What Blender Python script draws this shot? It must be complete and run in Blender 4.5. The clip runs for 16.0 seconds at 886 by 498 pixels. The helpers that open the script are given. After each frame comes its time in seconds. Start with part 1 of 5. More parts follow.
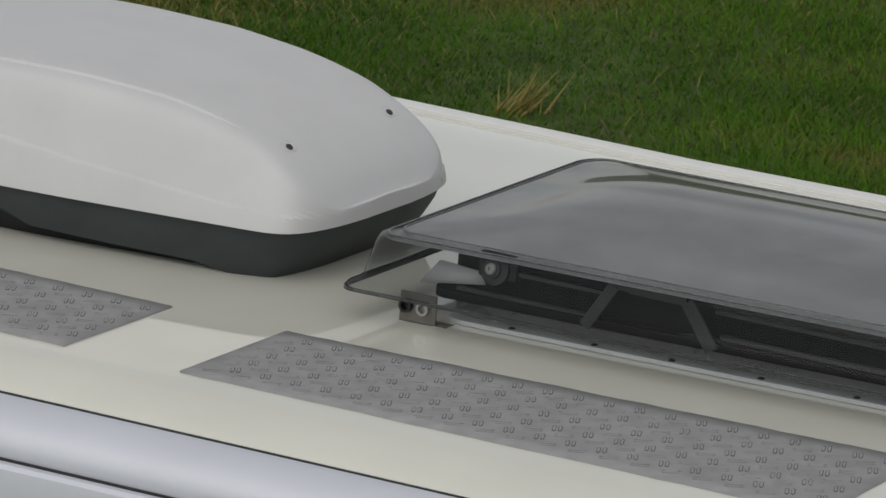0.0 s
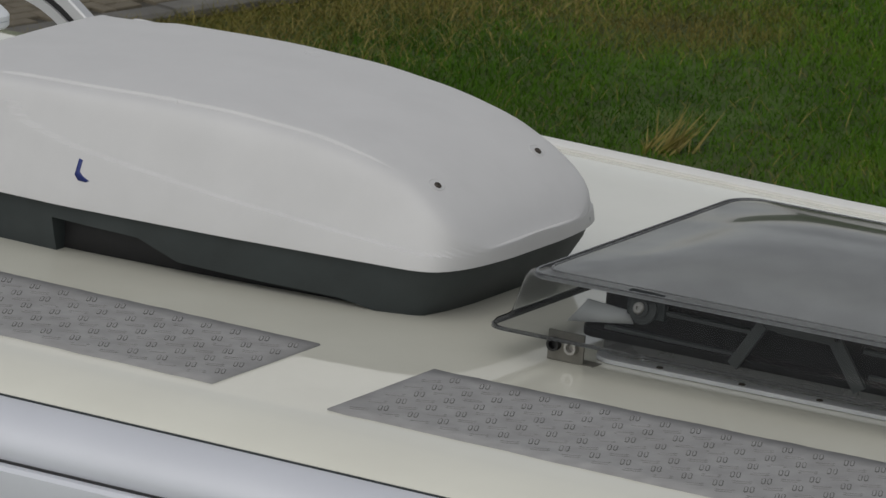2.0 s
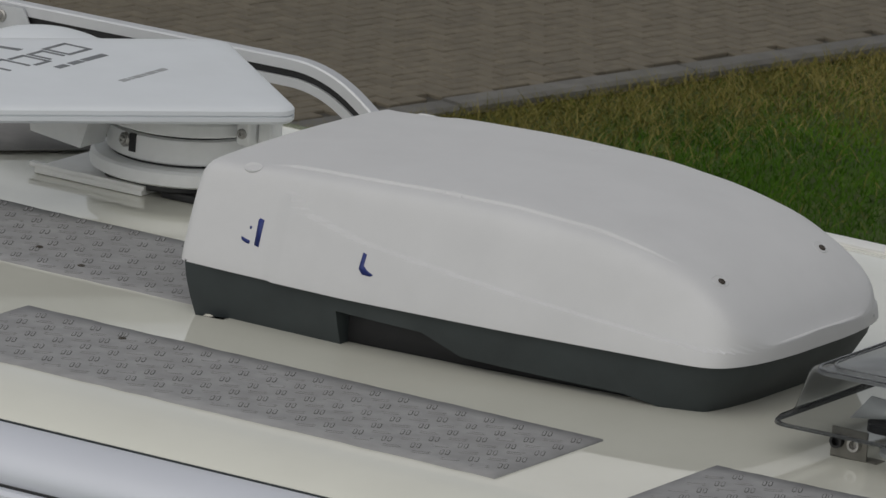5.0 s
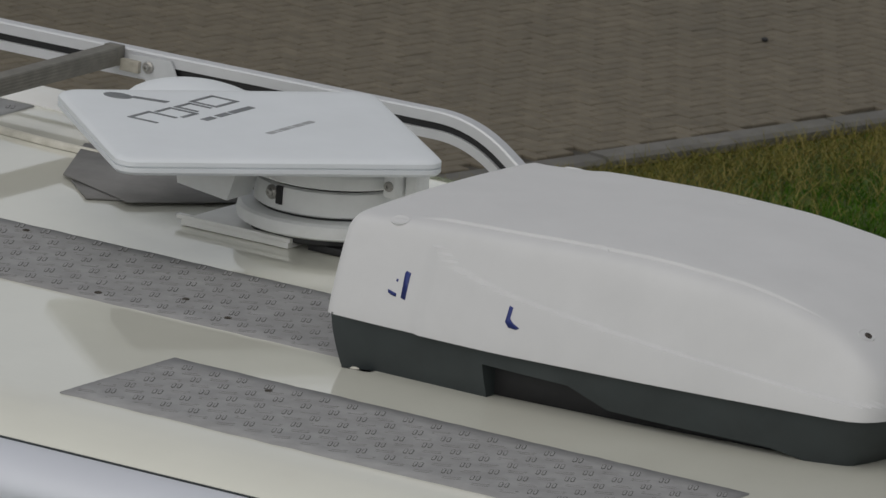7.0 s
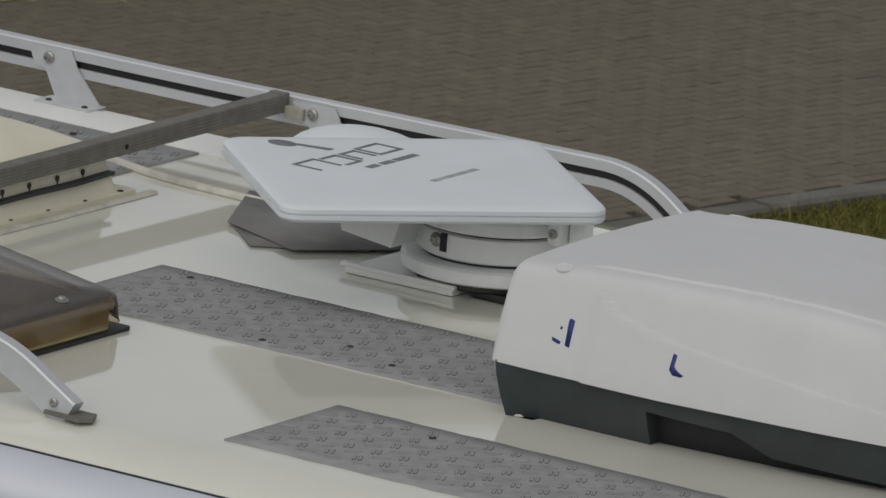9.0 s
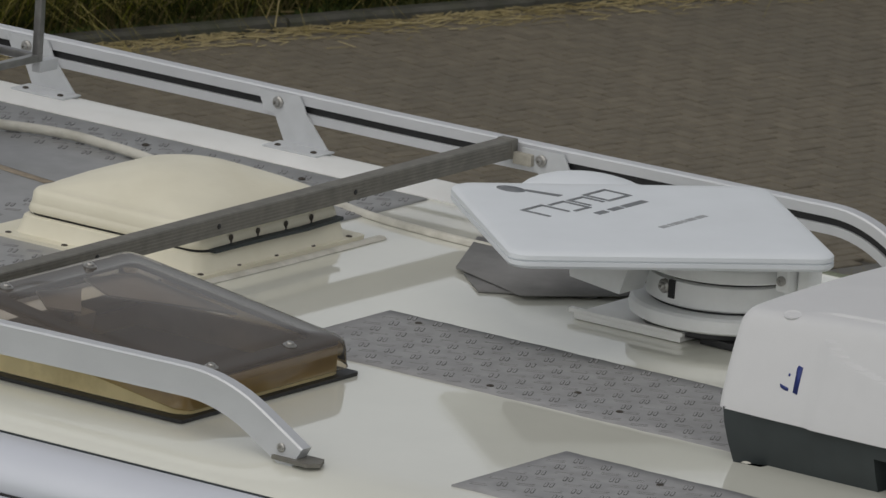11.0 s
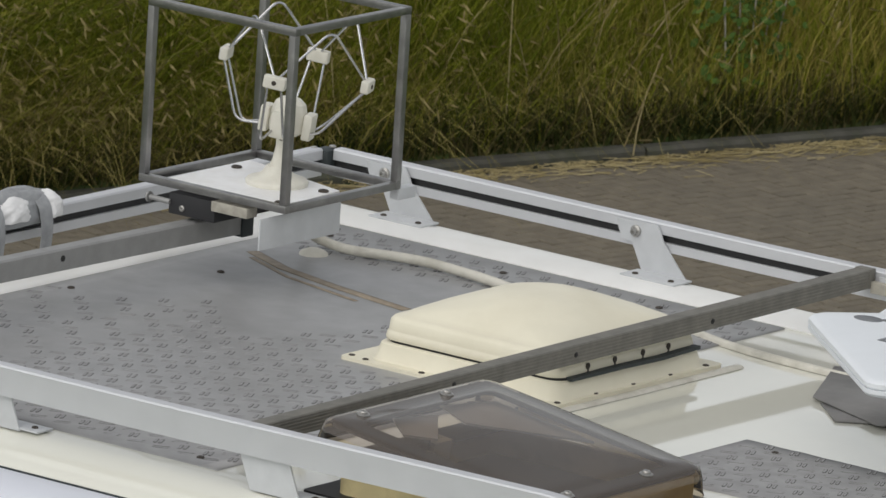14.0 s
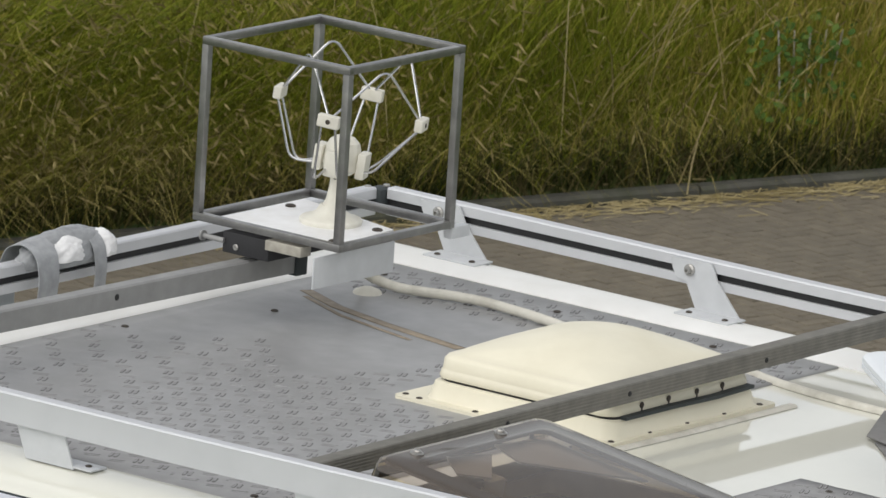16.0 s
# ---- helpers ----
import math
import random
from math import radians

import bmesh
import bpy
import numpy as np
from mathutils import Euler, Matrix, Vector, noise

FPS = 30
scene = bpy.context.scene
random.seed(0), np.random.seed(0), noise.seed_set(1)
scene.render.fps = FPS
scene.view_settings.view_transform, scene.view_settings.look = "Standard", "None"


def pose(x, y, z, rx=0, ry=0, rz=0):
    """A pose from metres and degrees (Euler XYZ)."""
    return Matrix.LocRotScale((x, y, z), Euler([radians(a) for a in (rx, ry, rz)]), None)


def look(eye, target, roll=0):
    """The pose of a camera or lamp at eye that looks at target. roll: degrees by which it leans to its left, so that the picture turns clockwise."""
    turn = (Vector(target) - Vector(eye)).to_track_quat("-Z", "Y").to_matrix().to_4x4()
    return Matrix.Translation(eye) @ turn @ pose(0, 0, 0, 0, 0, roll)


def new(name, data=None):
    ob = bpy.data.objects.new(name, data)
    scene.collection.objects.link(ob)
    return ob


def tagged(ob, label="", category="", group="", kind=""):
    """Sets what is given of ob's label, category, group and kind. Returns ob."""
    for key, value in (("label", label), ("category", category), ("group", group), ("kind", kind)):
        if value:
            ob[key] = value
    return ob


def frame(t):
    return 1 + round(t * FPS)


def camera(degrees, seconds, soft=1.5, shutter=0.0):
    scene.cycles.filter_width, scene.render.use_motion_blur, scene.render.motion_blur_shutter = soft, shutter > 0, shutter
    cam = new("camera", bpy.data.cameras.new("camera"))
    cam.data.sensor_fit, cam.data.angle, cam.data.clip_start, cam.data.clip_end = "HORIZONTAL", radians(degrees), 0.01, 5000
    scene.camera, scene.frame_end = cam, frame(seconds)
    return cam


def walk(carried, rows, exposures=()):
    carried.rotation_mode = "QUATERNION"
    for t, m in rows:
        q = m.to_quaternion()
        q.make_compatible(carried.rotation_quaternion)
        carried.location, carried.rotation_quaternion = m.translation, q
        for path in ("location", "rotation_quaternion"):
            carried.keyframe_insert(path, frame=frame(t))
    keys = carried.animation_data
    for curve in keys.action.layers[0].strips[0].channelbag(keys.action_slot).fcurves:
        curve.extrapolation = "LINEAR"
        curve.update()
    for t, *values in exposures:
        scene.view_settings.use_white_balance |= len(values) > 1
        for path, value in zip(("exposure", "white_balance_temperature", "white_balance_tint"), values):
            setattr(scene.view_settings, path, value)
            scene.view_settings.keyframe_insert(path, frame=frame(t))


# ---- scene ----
cam = camera(4.955, 16.0, soft=1.5)
cam.data.dof.use_dof, cam.data.dof.focus_distance, cam.data.dof.aperture_fstop = True, 17.2, 72.0
EYE = (8.839, -13.724, 4.226)
PATH = [
    (0.0, pose(*EYE, 75.353, -4.112, 30.091)),
    (0.5, pose(*EYE, 75.351, -4.116, 30.310)),
    (1.0, pose(*EYE, 75.404, -4.121, 30.561)),
    (1.5, pose(*EYE, 75.434, -4.124, 30.641)),
    (2.0, pose(*EYE, 75.507, -4.124, 30.953)),
    (2.5, pose(*EYE, 75.535, -4.118, 31.336)),
    (3.0, pose(*EYE, 75.609, -4.107, 31.667)),
    (3.5, pose(*EYE, 75.681, -4.096, 31.957)),
    (4.0, pose(*EYE, 75.761, -4.080, 32.161)),
    (4.2, pose(*EYE, 75.799, -4.059, 32.235)),
    (6.3, pose(*EYE, 76.058, -4.043, 33.134)),
    (6.5, pose(*EYE, 76.071, -4.022, 33.207)),
    (7.0, pose(*EYE, 76.165, -3.996, 33.410)),
    (7.5, pose(*EYE, 76.271, -3.965, 33.683)),
    (8.0, pose(*EYE, 76.307, -3.926, 33.879)),
    (8.2, pose(*EYE, 76.323, -3.877, 33.945)),
    (10.3, pose(*EYE, 76.468, -3.831, 35.098)),
    (10.5, pose(*EYE, 76.496, -3.783, 35.218)),
    (11.0, pose(*EYE, 76.542, -3.736, 35.611)),
    (11.5, pose(*EYE, 76.573, -3.703, 35.997)),
    (12.0, pose(*EYE, 76.623, -3.673, 36.326)),
    (12.5, pose(*EYE, 76.761, -3.643, 36.646)),
    (13.0, pose(*EYE, 76.960, -3.615, 37.110)),
    (13.5, pose(*EYE, 77.078, -3.588, 37.445)),
    (14.0, pose(*EYE, 77.133, -3.566, 37.628)),
    (14.5, pose(*EYE, 77.225, -3.548, 37.732)),
    (15.0, pose(*EYE, 77.248, -3.535, 37.833)),
    (15.5, pose(*EYE, 77.293, -3.526, 37.875)),
    (16.0, pose(*EYE, 77.332, -3.520, 37.927)),
]
walk(cam, PATH, [(0, 0.0, 6650, 9), (3.5, -0.2, 6650, 9), (7, -0.2, 6650, 9), (11, -0.15, 6650, 9), (12.5, -0.02, 6650, 9), (14, 0.38, 6650, 9), (16, 0.67, 6650, 9)])

# ---------- world and light: a bright overcast day ----------
world = bpy.data.worlds.new("overcast_sky")
scene.world = world
world.use_nodes = True
wn = world.node_tree
sky = wn.nodes.new("ShaderNodeTexSky")
sky.sky_type, sky.sun_disc = "NISHITA", False
sky.sun_elevation, sky.sun_rotation = radians(52), radians(200)
soft_sky = wn.nodes.new("ShaderNodeHueSaturation")
soft_sky.inputs["Saturation"].default_value = 0.22
wn.links.new(sky.outputs[0], soft_sky.inputs["Color"])
wn.links.new(soft_sky.outputs[0], wn.nodes["Background"].inputs["Color"])
wn.nodes["Background"].inputs["Strength"].default_value = 0.11

sun = new("sun", bpy.data.lights.new("sun", "SUN"))
sun.data.energy, sun.data.angle, sun.data.color = 1.0, radians(80), (1.0, 0.97, 0.93)
sun.matrix_world = look((3.0, -8.0, 11.0), (0, 0, 0))


# ---------- materials ----------
def material(name, color, rough=0.5, metal=0.0, vary=0.08, scale=30.0, bump=0.0, bump_scale=200.0,
             stain=None, stain_amount=0.0, stain_scale=4.0, wear=0.18, coat=0.0, island=0.0, piece=0.0):
    m = bpy.data.materials.new(name)
    m.use_nodes = True
    nt = m.node_tree
    nodes, links = nt.nodes, nt.links
    b = nodes["Principled BSDF"]
    b.inputs["Roughness"].default_value, b.inputs["Metallic"].default_value = rough, metal
    b.inputs["Coat Weight"].default_value, b.inputs["Coat Roughness"].default_value = coat, 0.08
    geo = nodes.new("ShaderNodeNewGeometry")
    fine = nodes.new("ShaderNodeTexNoise")
    fine.inputs["Scale"].default_value, fine.inputs["Detail"].default_value = scale, 6
    links.new(geo.outputs["Position"], fine.inputs["Vector"])
    value = nodes.new("ShaderNodeMapRange")
    value.inputs["From Min"].default_value, value.inputs["From Max"].default_value = 0.3, 0.7
    value.inputs["To Min"].default_value, value.inputs["To Max"].default_value = 1 - vary, 1 + vary
    links.new(fine.outputs["Fac"], value.inputs["Value"])
    shade = nodes.new("ShaderNodeHueSaturation")
    shade.inputs["Color"].default_value = (*color, 1)
    links.new(value.outputs[0], shade.inputs["Value"])
    out = shade.outputs[0]
    for amount, source in ((island, geo.outputs["Random Per Island"]), (piece, None)):
        if amount:
            if source is None:
                source = nodes.new("ShaderNodeObjectInfo").outputs["Random"]
            r = nodes.new("ShaderNodeMapRange")
            r.inputs["To Min"].default_value, r.inputs["To Max"].default_value = 1 - amount, 1 + amount
            links.new(source, r.inputs["Value"])
            h = nodes.new("ShaderNodeHueSaturation")
            links.new(out, h.inputs["Color"])
            links.new(r.outputs[0], h.inputs["Value"])
            out = h.outputs[0]
    if stain:
        big = nodes.new("ShaderNodeTexNoise")
        big.inputs["Scale"].default_value, big.inputs["Detail"].default_value = stain_scale, 8
        big.inputs["Roughness"].default_value = 0.65
        links.new(geo.outputs["Position"], big.inputs["Vector"])
        ramp = nodes.new("ShaderNodeMapRange")
        ramp.inputs["From Min"].default_value, ramp.inputs["From Max"].default_value = 0.45, 0.8
        ramp.inputs["To Max"].default_value = stain_amount
        links.new(big.outputs["Fac"], ramp.inputs["Value"])
        mix = nodes.new("ShaderNodeMix")
        mix.data_type = "RGBA"
        links.new(ramp.outputs[0], mix.inputs["Factor"])
        links.new(out, mix.inputs[6])
        mix.inputs[7].default_value = (*stain, 1)
        out = mix.outputs[2]
        worn = nodes.new("ShaderNodeMapRange")
        worn.inputs["To Min"].default_value, worn.inputs["To Max"].default_value = rough, min(1, rough + wear)
        links.new(big.outputs["Fac"], worn.inputs["Value"])
        links.new(worn.outputs[0], b.inputs["Roughness"])
    links.new(out, b.inputs["Base Color"])
    if bump:
        relief = nodes.new("ShaderNodeTexNoise")
        relief.inputs["Scale"].default_value, relief.inputs["Detail"].default_value = bump_scale, 4
        links.new(geo.outputs["Position"], relief.inputs["Vector"])
        bn = nodes.new("ShaderNodeBump")
        bn.inputs["Strength"].default_value, bn.inputs["Distance"].default_value = bump, 0.002
        links.new(relief.outputs["Fac"], bn.inputs["Height"])
        links.new(bn.outputs[0], b.inputs["Normal"])
    return m


def tinted(name, tint, gloss=0.05, ior=1.49, haze=0.0, haze_color=(0.5, 0.5, 0.5), ripple=0.0):
    """Tinted acrylic: the tint lets light through, Fresnel adds the gloss."""
    m = bpy.data.materials.new(name)
    m.use_nodes = True
    nt = m.node_tree
    nodes, links = nt.nodes, nt.links
    clear = nodes.new("ShaderNodeBsdfTransparent")
    clear.inputs["Color"].default_value = (*tint, 1)
    base = clear.outputs[0]
    if haze:
        dull = nodes.new("ShaderNodeBsdfDiffuse")
        dull.inputs["Color"].default_value = (*haze_color, 1)
        cloud = nodes.new("ShaderNodeTexNoise")
        cloud.inputs["Scale"].default_value, cloud.inputs["Detail"].default_value = 9, 6
        geo = nodes.new("ShaderNodeNewGeometry")
        links.new(geo.outputs["Position"], cloud.inputs["Vector"])
        amount = nodes.new("ShaderNodeMapRange")
        amount.inputs["To Min"].default_value, amount.inputs["To Max"].default_value = haze * 0.7, haze * 1.3
        links.new(cloud.outputs["Fac"], amount.inputs["Value"])
        film = nodes.new("ShaderNodeMixShader")
        links.new(amount.outputs[0], film.inputs[0])
        links.new(base, film.inputs[1])
        links.new(dull.outputs[0], film.inputs[2])
        base = film.outputs[0]
    shine = nodes.new("ShaderNodeBsdfGlossy")
    shine.inputs["Roughness"].default_value = gloss
    fres = nodes.new("ShaderNodeFresnel")
    fres.inputs["IOR"].default_value = ior
    if ripple:                        # the uneven surface of a vacuum-formed sheet
        place = nodes.new("ShaderNodeNewGeometry")
        stretch = nodes.new("ShaderNodeMapping")
        stretch.inputs["Scale"].default_value = (0.9, 5.0, 2.0)
        wave = nodes.new("ShaderNodeTexNoise")
        wave.inputs["Scale"].default_value, wave.inputs["Detail"].default_value = 1.0, 1.5
        links.new(place.outputs["Position"], stretch.inputs["Vector"])
        links.new(stretch.outputs[0], wave.inputs["Vector"])
        relief = nodes.new("ShaderNodeBump")
        relief.inputs["Strength"].default_value, relief.inputs["Distance"].default_value = ripple, 0.05
        links.new(wave.outputs["Fac"], relief.inputs["Height"])
        links.new(relief.outputs[0], shine.inputs["Normal"])
        links.new(relief.outputs[0], fres.inputs["Normal"])
    mix = nodes.new("ShaderNodeMixShader")
    links.new(fres.outputs[0], mix.inputs[0])
    links.new(base, mix.inputs[1])
    links.new(shine.outputs[0], mix.inputs[2])
    links.new(mix.outputs[0], nodes["Material Output"].inputs["Surface"])
    return m


GELCOAT = material("cream_gelcoat", (0.735, 0.73, 0.645), 0.03, vary=0.02, scale=6, stain=(0.62, 0.60, 0.52), stain_amount=0.3, stain_scale=2.2, wear=0.05)
GELCOAT.node_tree.nodes["Principled BSDF"].inputs["Specular IOR Level"].default_value = 0.8
GELCOAT.node_tree.nodes["Principled BSDF"].inputs["Coat Weight"].default_value = 0.6
GELCOAT.node_tree.nodes["Principled BSDF"].inputs["Coat Roughness"].default_value = 0.03
ROOF_WHITE = material("white_roof_edge", (0.78, 0.78, 0.76), 0.3, vary=0.03, scale=12, stain=(0.6, 0.59, 0.54), stain_amount=0.3, stain_scale=7)
AC_WHITE = material("white_grained_plastic", (0.60, 0.60, 0.605), 0.45, vary=0.02, scale=9, bump=0.12, bump_scale=900, stain=(0.48, 0.485, 0.49), stain_amount=0.25, stain_scale=5)
AC_DARK = material("dark_grey_plastic", (0.028, 0.036, 0.038), 0.55, vary=0.15, scale=14, bump=0.1, bump_scale=700, stain=(0.06, 0.07, 0.07), stain_amount=0.5, stain_scale=5)
HATCH_BLACK = material("matt_black_moulding", (0.018, 0.018, 0.019), 0.75, vary=0.2, scale=40)
HATCH_BLACK.node_tree.nodes["Principled BSDF"].inputs["Specular IOR Level"].default_value = 0.15
BLACK = material("black_rubber", (0.012, 0.012, 0.013), 0.5, vary=0.2, scale=40)
# near-black; stands in for recess shade in the inner base and drum slot
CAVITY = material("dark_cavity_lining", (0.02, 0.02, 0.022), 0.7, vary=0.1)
DISH_WHITE = material("cool_white_plastic", (0.70, 0.73, 0.76), 0.35, vary=0.02, scale=10, stain=(0.6, 0.62, 0.63), stain_amount=0.2, stain_scale=6)
DRUM_WHITE = material("white_painted_plastic", (0.80, 0.81, 0.81), 0.38, vary=0.04, scale=12, stain=(0.45, 0.46, 0.44), stain_amount=0.3, stain_scale=9)
DARK_PRINT = material("dark_grey_print", (0.16, 0.17, 0.18), 0.6)
LIGHT_PRINT = material("grey_print", (0.33, 0.34, 0.35), 0.6)
BLUE_PRINT = material("dark_blue_print", (0.015, 0.03, 0.17), 0.5)
TREAD = material("aluminium_tread_plate", (0.30, 0.30, 0.302), 0.66, 0.10, vary=0.12, scale=25, bump=0.25, bump_scale=260, stain=(0.25, 0.245, 0.24), stain_amount=0.5, stain_scale=3.5)
SHEET_SHEEN = material("trodden_smooth_aluminium", (0.36, 0.36, 0.362), 0.30, 0.35, vary=0.10, scale=18, bump=0.12, bump_scale=160, stain=(0.22, 0.215, 0.205), stain_amount=0.5, stain_scale=2.6, wear=0.25)
# bar flanks: dirt and painted shade share these two tones
TREAD_HALF_SHADE = material("half_shaded_tread_flanks", (0.19, 0.188, 0.185), 0.9, vary=0.3, scale=40)
TREAD_DIRT_SHADE = material("dirt_and_shade_round_tread_bars", (0.10, 0.099, 0.096), 1.0, vary=0.3, scale=40)
ALU = material("satin_aluminium", (0.62, 0.63, 0.65), 0.42, 0.45, vary=0.04, scale=20, bump=0.05, bump_scale=300, stain=(0.5, 0.5, 0.5), stain_amount=0.3, stain_scale=10)
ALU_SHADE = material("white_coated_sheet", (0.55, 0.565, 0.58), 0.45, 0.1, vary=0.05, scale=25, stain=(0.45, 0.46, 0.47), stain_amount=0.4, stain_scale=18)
BAR_GREY = material("weathered_anodised_bar", (0.185, 0.177, 0.155), 0.55, 0.3, vary=0.14, scale=40, stain=(0.11, 0.108, 0.1), stain_amount=0.5, stain_scale=14)
STEEL = material("bare_steel_tube", (0.30, 0.295, 0.29), 0.27, 0.95, vary=0.14, scale=35, bump=0.1, bump_scale=300, stain=(0.2, 0.2, 0.21), stain_amount=0.6, stain_scale=22)
LATCH_GREY = material("dull_grey_moulding", (0.062, 0.070, 0.071), 0.5, vary=0.15, scale=30)
MID_GREY = material("grey_anodised_bar", (0.30, 0.30, 0.295), 0.45, 0.35, vary=0.08, scale=30, stain=(0.22, 0.22, 0.21), stain_amount=0.5, stain_scale=12)
BLIND = material("grey_blind_cloth", (0.13, 0.135, 0.14), 0.7, vary=0.05)
BOLT = material("dull_zinc_bolt", (0.4, 0.39, 0.37), 0.4, 0.8, vary=0.2, scale=300)
DARK_BOLT = material("stained_screw", (0.06, 0.05, 0.04), 0.6, 0.3, vary=0.2)
CREAM_ABS = material("aged_cream_plastic", (0.74, 0.70, 0.56), 0.35, vary=0.03, scale=9, stain=(0.55, 0.5, 0.36), stain_amount=0.3, stain_scale=8)
YELLOWED = material("yellowed_liner_plastic", (0.74, 0.62, 0.34), 0.5, vary=0.1, scale=14, stain=(0.35, 0.26, 0.1), stain_amount=0.6, stain_scale=10)
CABLE = material("dirty_white_cable_duct", (0.62, 0.60, 0.53), 0.5, vary=0.08, scale=40, stain=(0.3, 0.28, 0.22), stain_amount=0.6, stain_scale=16)
AWNING = material("silver_white_awning_case", (0.66, 0.68, 0.74), 0.3, 0.15, vary=0.02, scale=5, stain=(0.55, 0.57, 0.62), stain_amount=0.25, stain_scale=2)
PAD_PALE = material("pale_blue_grey_sheet", (0.36, 0.38, 0.40), 0.6, vary=0.05)
PAD = material("grey_flexible_sheet", (0.20, 0.195, 0.19), 0.42, vary=0.12, scale=16, stain=(0.1, 0.1, 0.1), stain_amount=0.5, stain_scale=10)
TAPE = material("grey_cloth_tape", (0.30, 0.31, 0.32), 0.5, vary=0.15, scale=60, bump=0.4, bump_scale=120)
BAG = material("white_plastic_film", (0.75, 0.75, 0.75), 0.35, vary=0.05, bump=0.5, bump_scale=60)
IVORY = material("ivory_plastic", (0.68, 0.66, 0.58), 0.4, vary=0.05, scale=40, stain=(0.45, 0.42, 0.33), stain_amount=0.4, stain_scale=25)
WIRE = material("stainless_wire", (0.52, 0.52, 0.52), 0.24, 0.92, vary=0.08, scale=50)
BOARD = material("white_laminate_board", (0.80, 0.80, 0.80), 0.3, vary=0.03, stain=(0.5, 0.47, 0.4), stain_amount=0.35, stain_scale=14)
TIMBER = material("grey_weathered_timber", (0.36, 0.34, 0.29), 0.8, vary=0.2, scale=60)
STAIN = material("rusty_run_mark", (0.30, 0.25, 0.19), 0.65, vary=0.2, scale=50)
SMOKE = tinted("grey_tinted_acrylic", (0.64, 0.65, 0.65), 0.04, 1.26, 0.010, (0.3, 0.32, 0.34), 0.2)
EDGE_SMOKE = tinted("thick_acrylic_edge", (0.52, 0.53, 0.54), 0.06, 1.45, 0.3, (0.20, 0.205, 0.21))
DARK_BROWN = material("dark_brown_plain", (0.03, 0.024, 0.018), 0.6, vary=0.2, scale=30)
BROWN_SMOKE = tinted("brown_tinted_acrylic", (0.66, 0.59, 0.52), 0.10, 1.42, 0.26, (0.30, 0.26, 0.225))
BROWN_CLEAR = tinted("clear_brown_acrylic", (0.66, 0.57, 0.43), 0.06, 1.5, 0.03, (0.22, 0.18, 0.14))
# the pane's pale haze stands in for sky reflected in the dome's top
INNER_PANE = tinted("inner_pane_with_sky_sheen", (0.22, 0.23, 0.24), 0.12, 1.5, 0.80, (0.80, 0.81, 0.82))
CLEAR_SKIRT = tinted("cloudy_clear_acrylic", (0.75, 0.76, 0.75), 0.08, 1.49, 0.35, (0.5, 0.5, 0.48))
PAVER = material("weathered_concrete_paver", (0.142, 0.122, 0.089), 0.85, vary=0.16, scale=18, bump=0.4, bump_scale=150, stain=(0.10, 0.092, 0.075), stain_amount=0.5, stain_scale=1.3, piece=0.07, island=0.07)
JOINT = material("dirt_joint", (0.05, 0.045, 0.036), 0.95, vary=0.25, scale=20)
KERB = material("concrete_kerb", (0.13, 0.125, 0.115), 0.85, vary=0.15, scale=14, bump=0.4, bump_scale=90, stain=(0.09, 0.09, 0.075), stain_amount=0.7, stain_scale=4, piece=0.12)
MOSSY_KERB = material("mossy_dark_kerb", (0.07, 0.068, 0.056), 0.9, vary=0.25, scale=14, bump=0.4, bump_scale=90, stain=(0.045, 0.055, 0.02), stain_amount=0.8, stain_scale=4, piece=0.12)
SOIL = material("grassy_soil", (0.045, 0.075, 0.012), 0.95, vary=0.4, scale=5, bump=0.6, bump_scale=30, stain=(0.08, 0.065, 0.03), stain_amount=0.7, stain_scale=1.2)


def leaf_material(name, low, high, dry, dry_share, patch=0.6, single=0.55):
    """Blades: colour by patch of ground and by blade."""
    m = bpy.data.materials.new(name)
    m.use_nodes = True
    nt = m.node_tree
    nodes, links = nt.nodes, nt.links
    b = nodes["Principled BSDF"]
    b.inputs["Roughness"].default_value, b.inputs["Specular IOR Level"].default_value = 0.8, 0.12
    geo = nodes.new("ShaderNodeNewGeometry")
    big = nodes.new("ShaderNodeTexNoise")
    big.inputs["Scale"].default_value, big.inputs["Detail"].default_value = patch, 5
    links.new(geo.outputs["Position"], big.inputs["Vector"])
    add = nodes.new("ShaderNodeMath")
    add.operation = "MULTIPLY_ADD"
    links.new(geo.outputs["Random Per Island"], add.inputs[0])
    add.inputs[1].default_value = single
    links.new(big.outputs["Fac"], add.inputs[2])
    ramp = nodes.new("ShaderNodeValToRGB")
    ramp.color_ramp.elements[0].position, ramp.color_ramp.elements[0].color = 0.35, (*low, 1)
    ramp.color_ramp.elements[1].position, ramp.color_ramp.elements[1].color = 1.1 - dry_share - 0.12, (*high, 1)
    e = ramp.color_ramp.elements.new(min(0.99, 1.1 - dry_share))
    e.color = (*dry, 1)
    links.new(add.outputs[0], ramp.inputs["Fac"])
    links.new(ramp.outputs[0], b.inputs["Base Color"])
    return m


LAWN = leaf_material("lawn_blades", (0.024, 0.070, 0.004), (0.075, 0.168, 0.010), (0.165, 0.145, 0.04), 0.33, 0.9, 0.12)
TALL = leaf_material("tall_grass_blades", (0.062, 0.098, 0.006), (0.225, 0.245, 0.022), (0.36, 0.30, 0.075), 0.16, 0.7)
SEED = leaf_material("seed_heads", (0.13, 0.11, 0.04), (0.20, 0.165, 0.065), (0.27, 0.22, 0.10), 0.2, 0.8)
STRAW = leaf_material("dry_straw", (0.17, 0.135, 0.06), (0.26, 0.21, 0.10), (0.36, 0.30, 0.16), 0.2, 2.0)
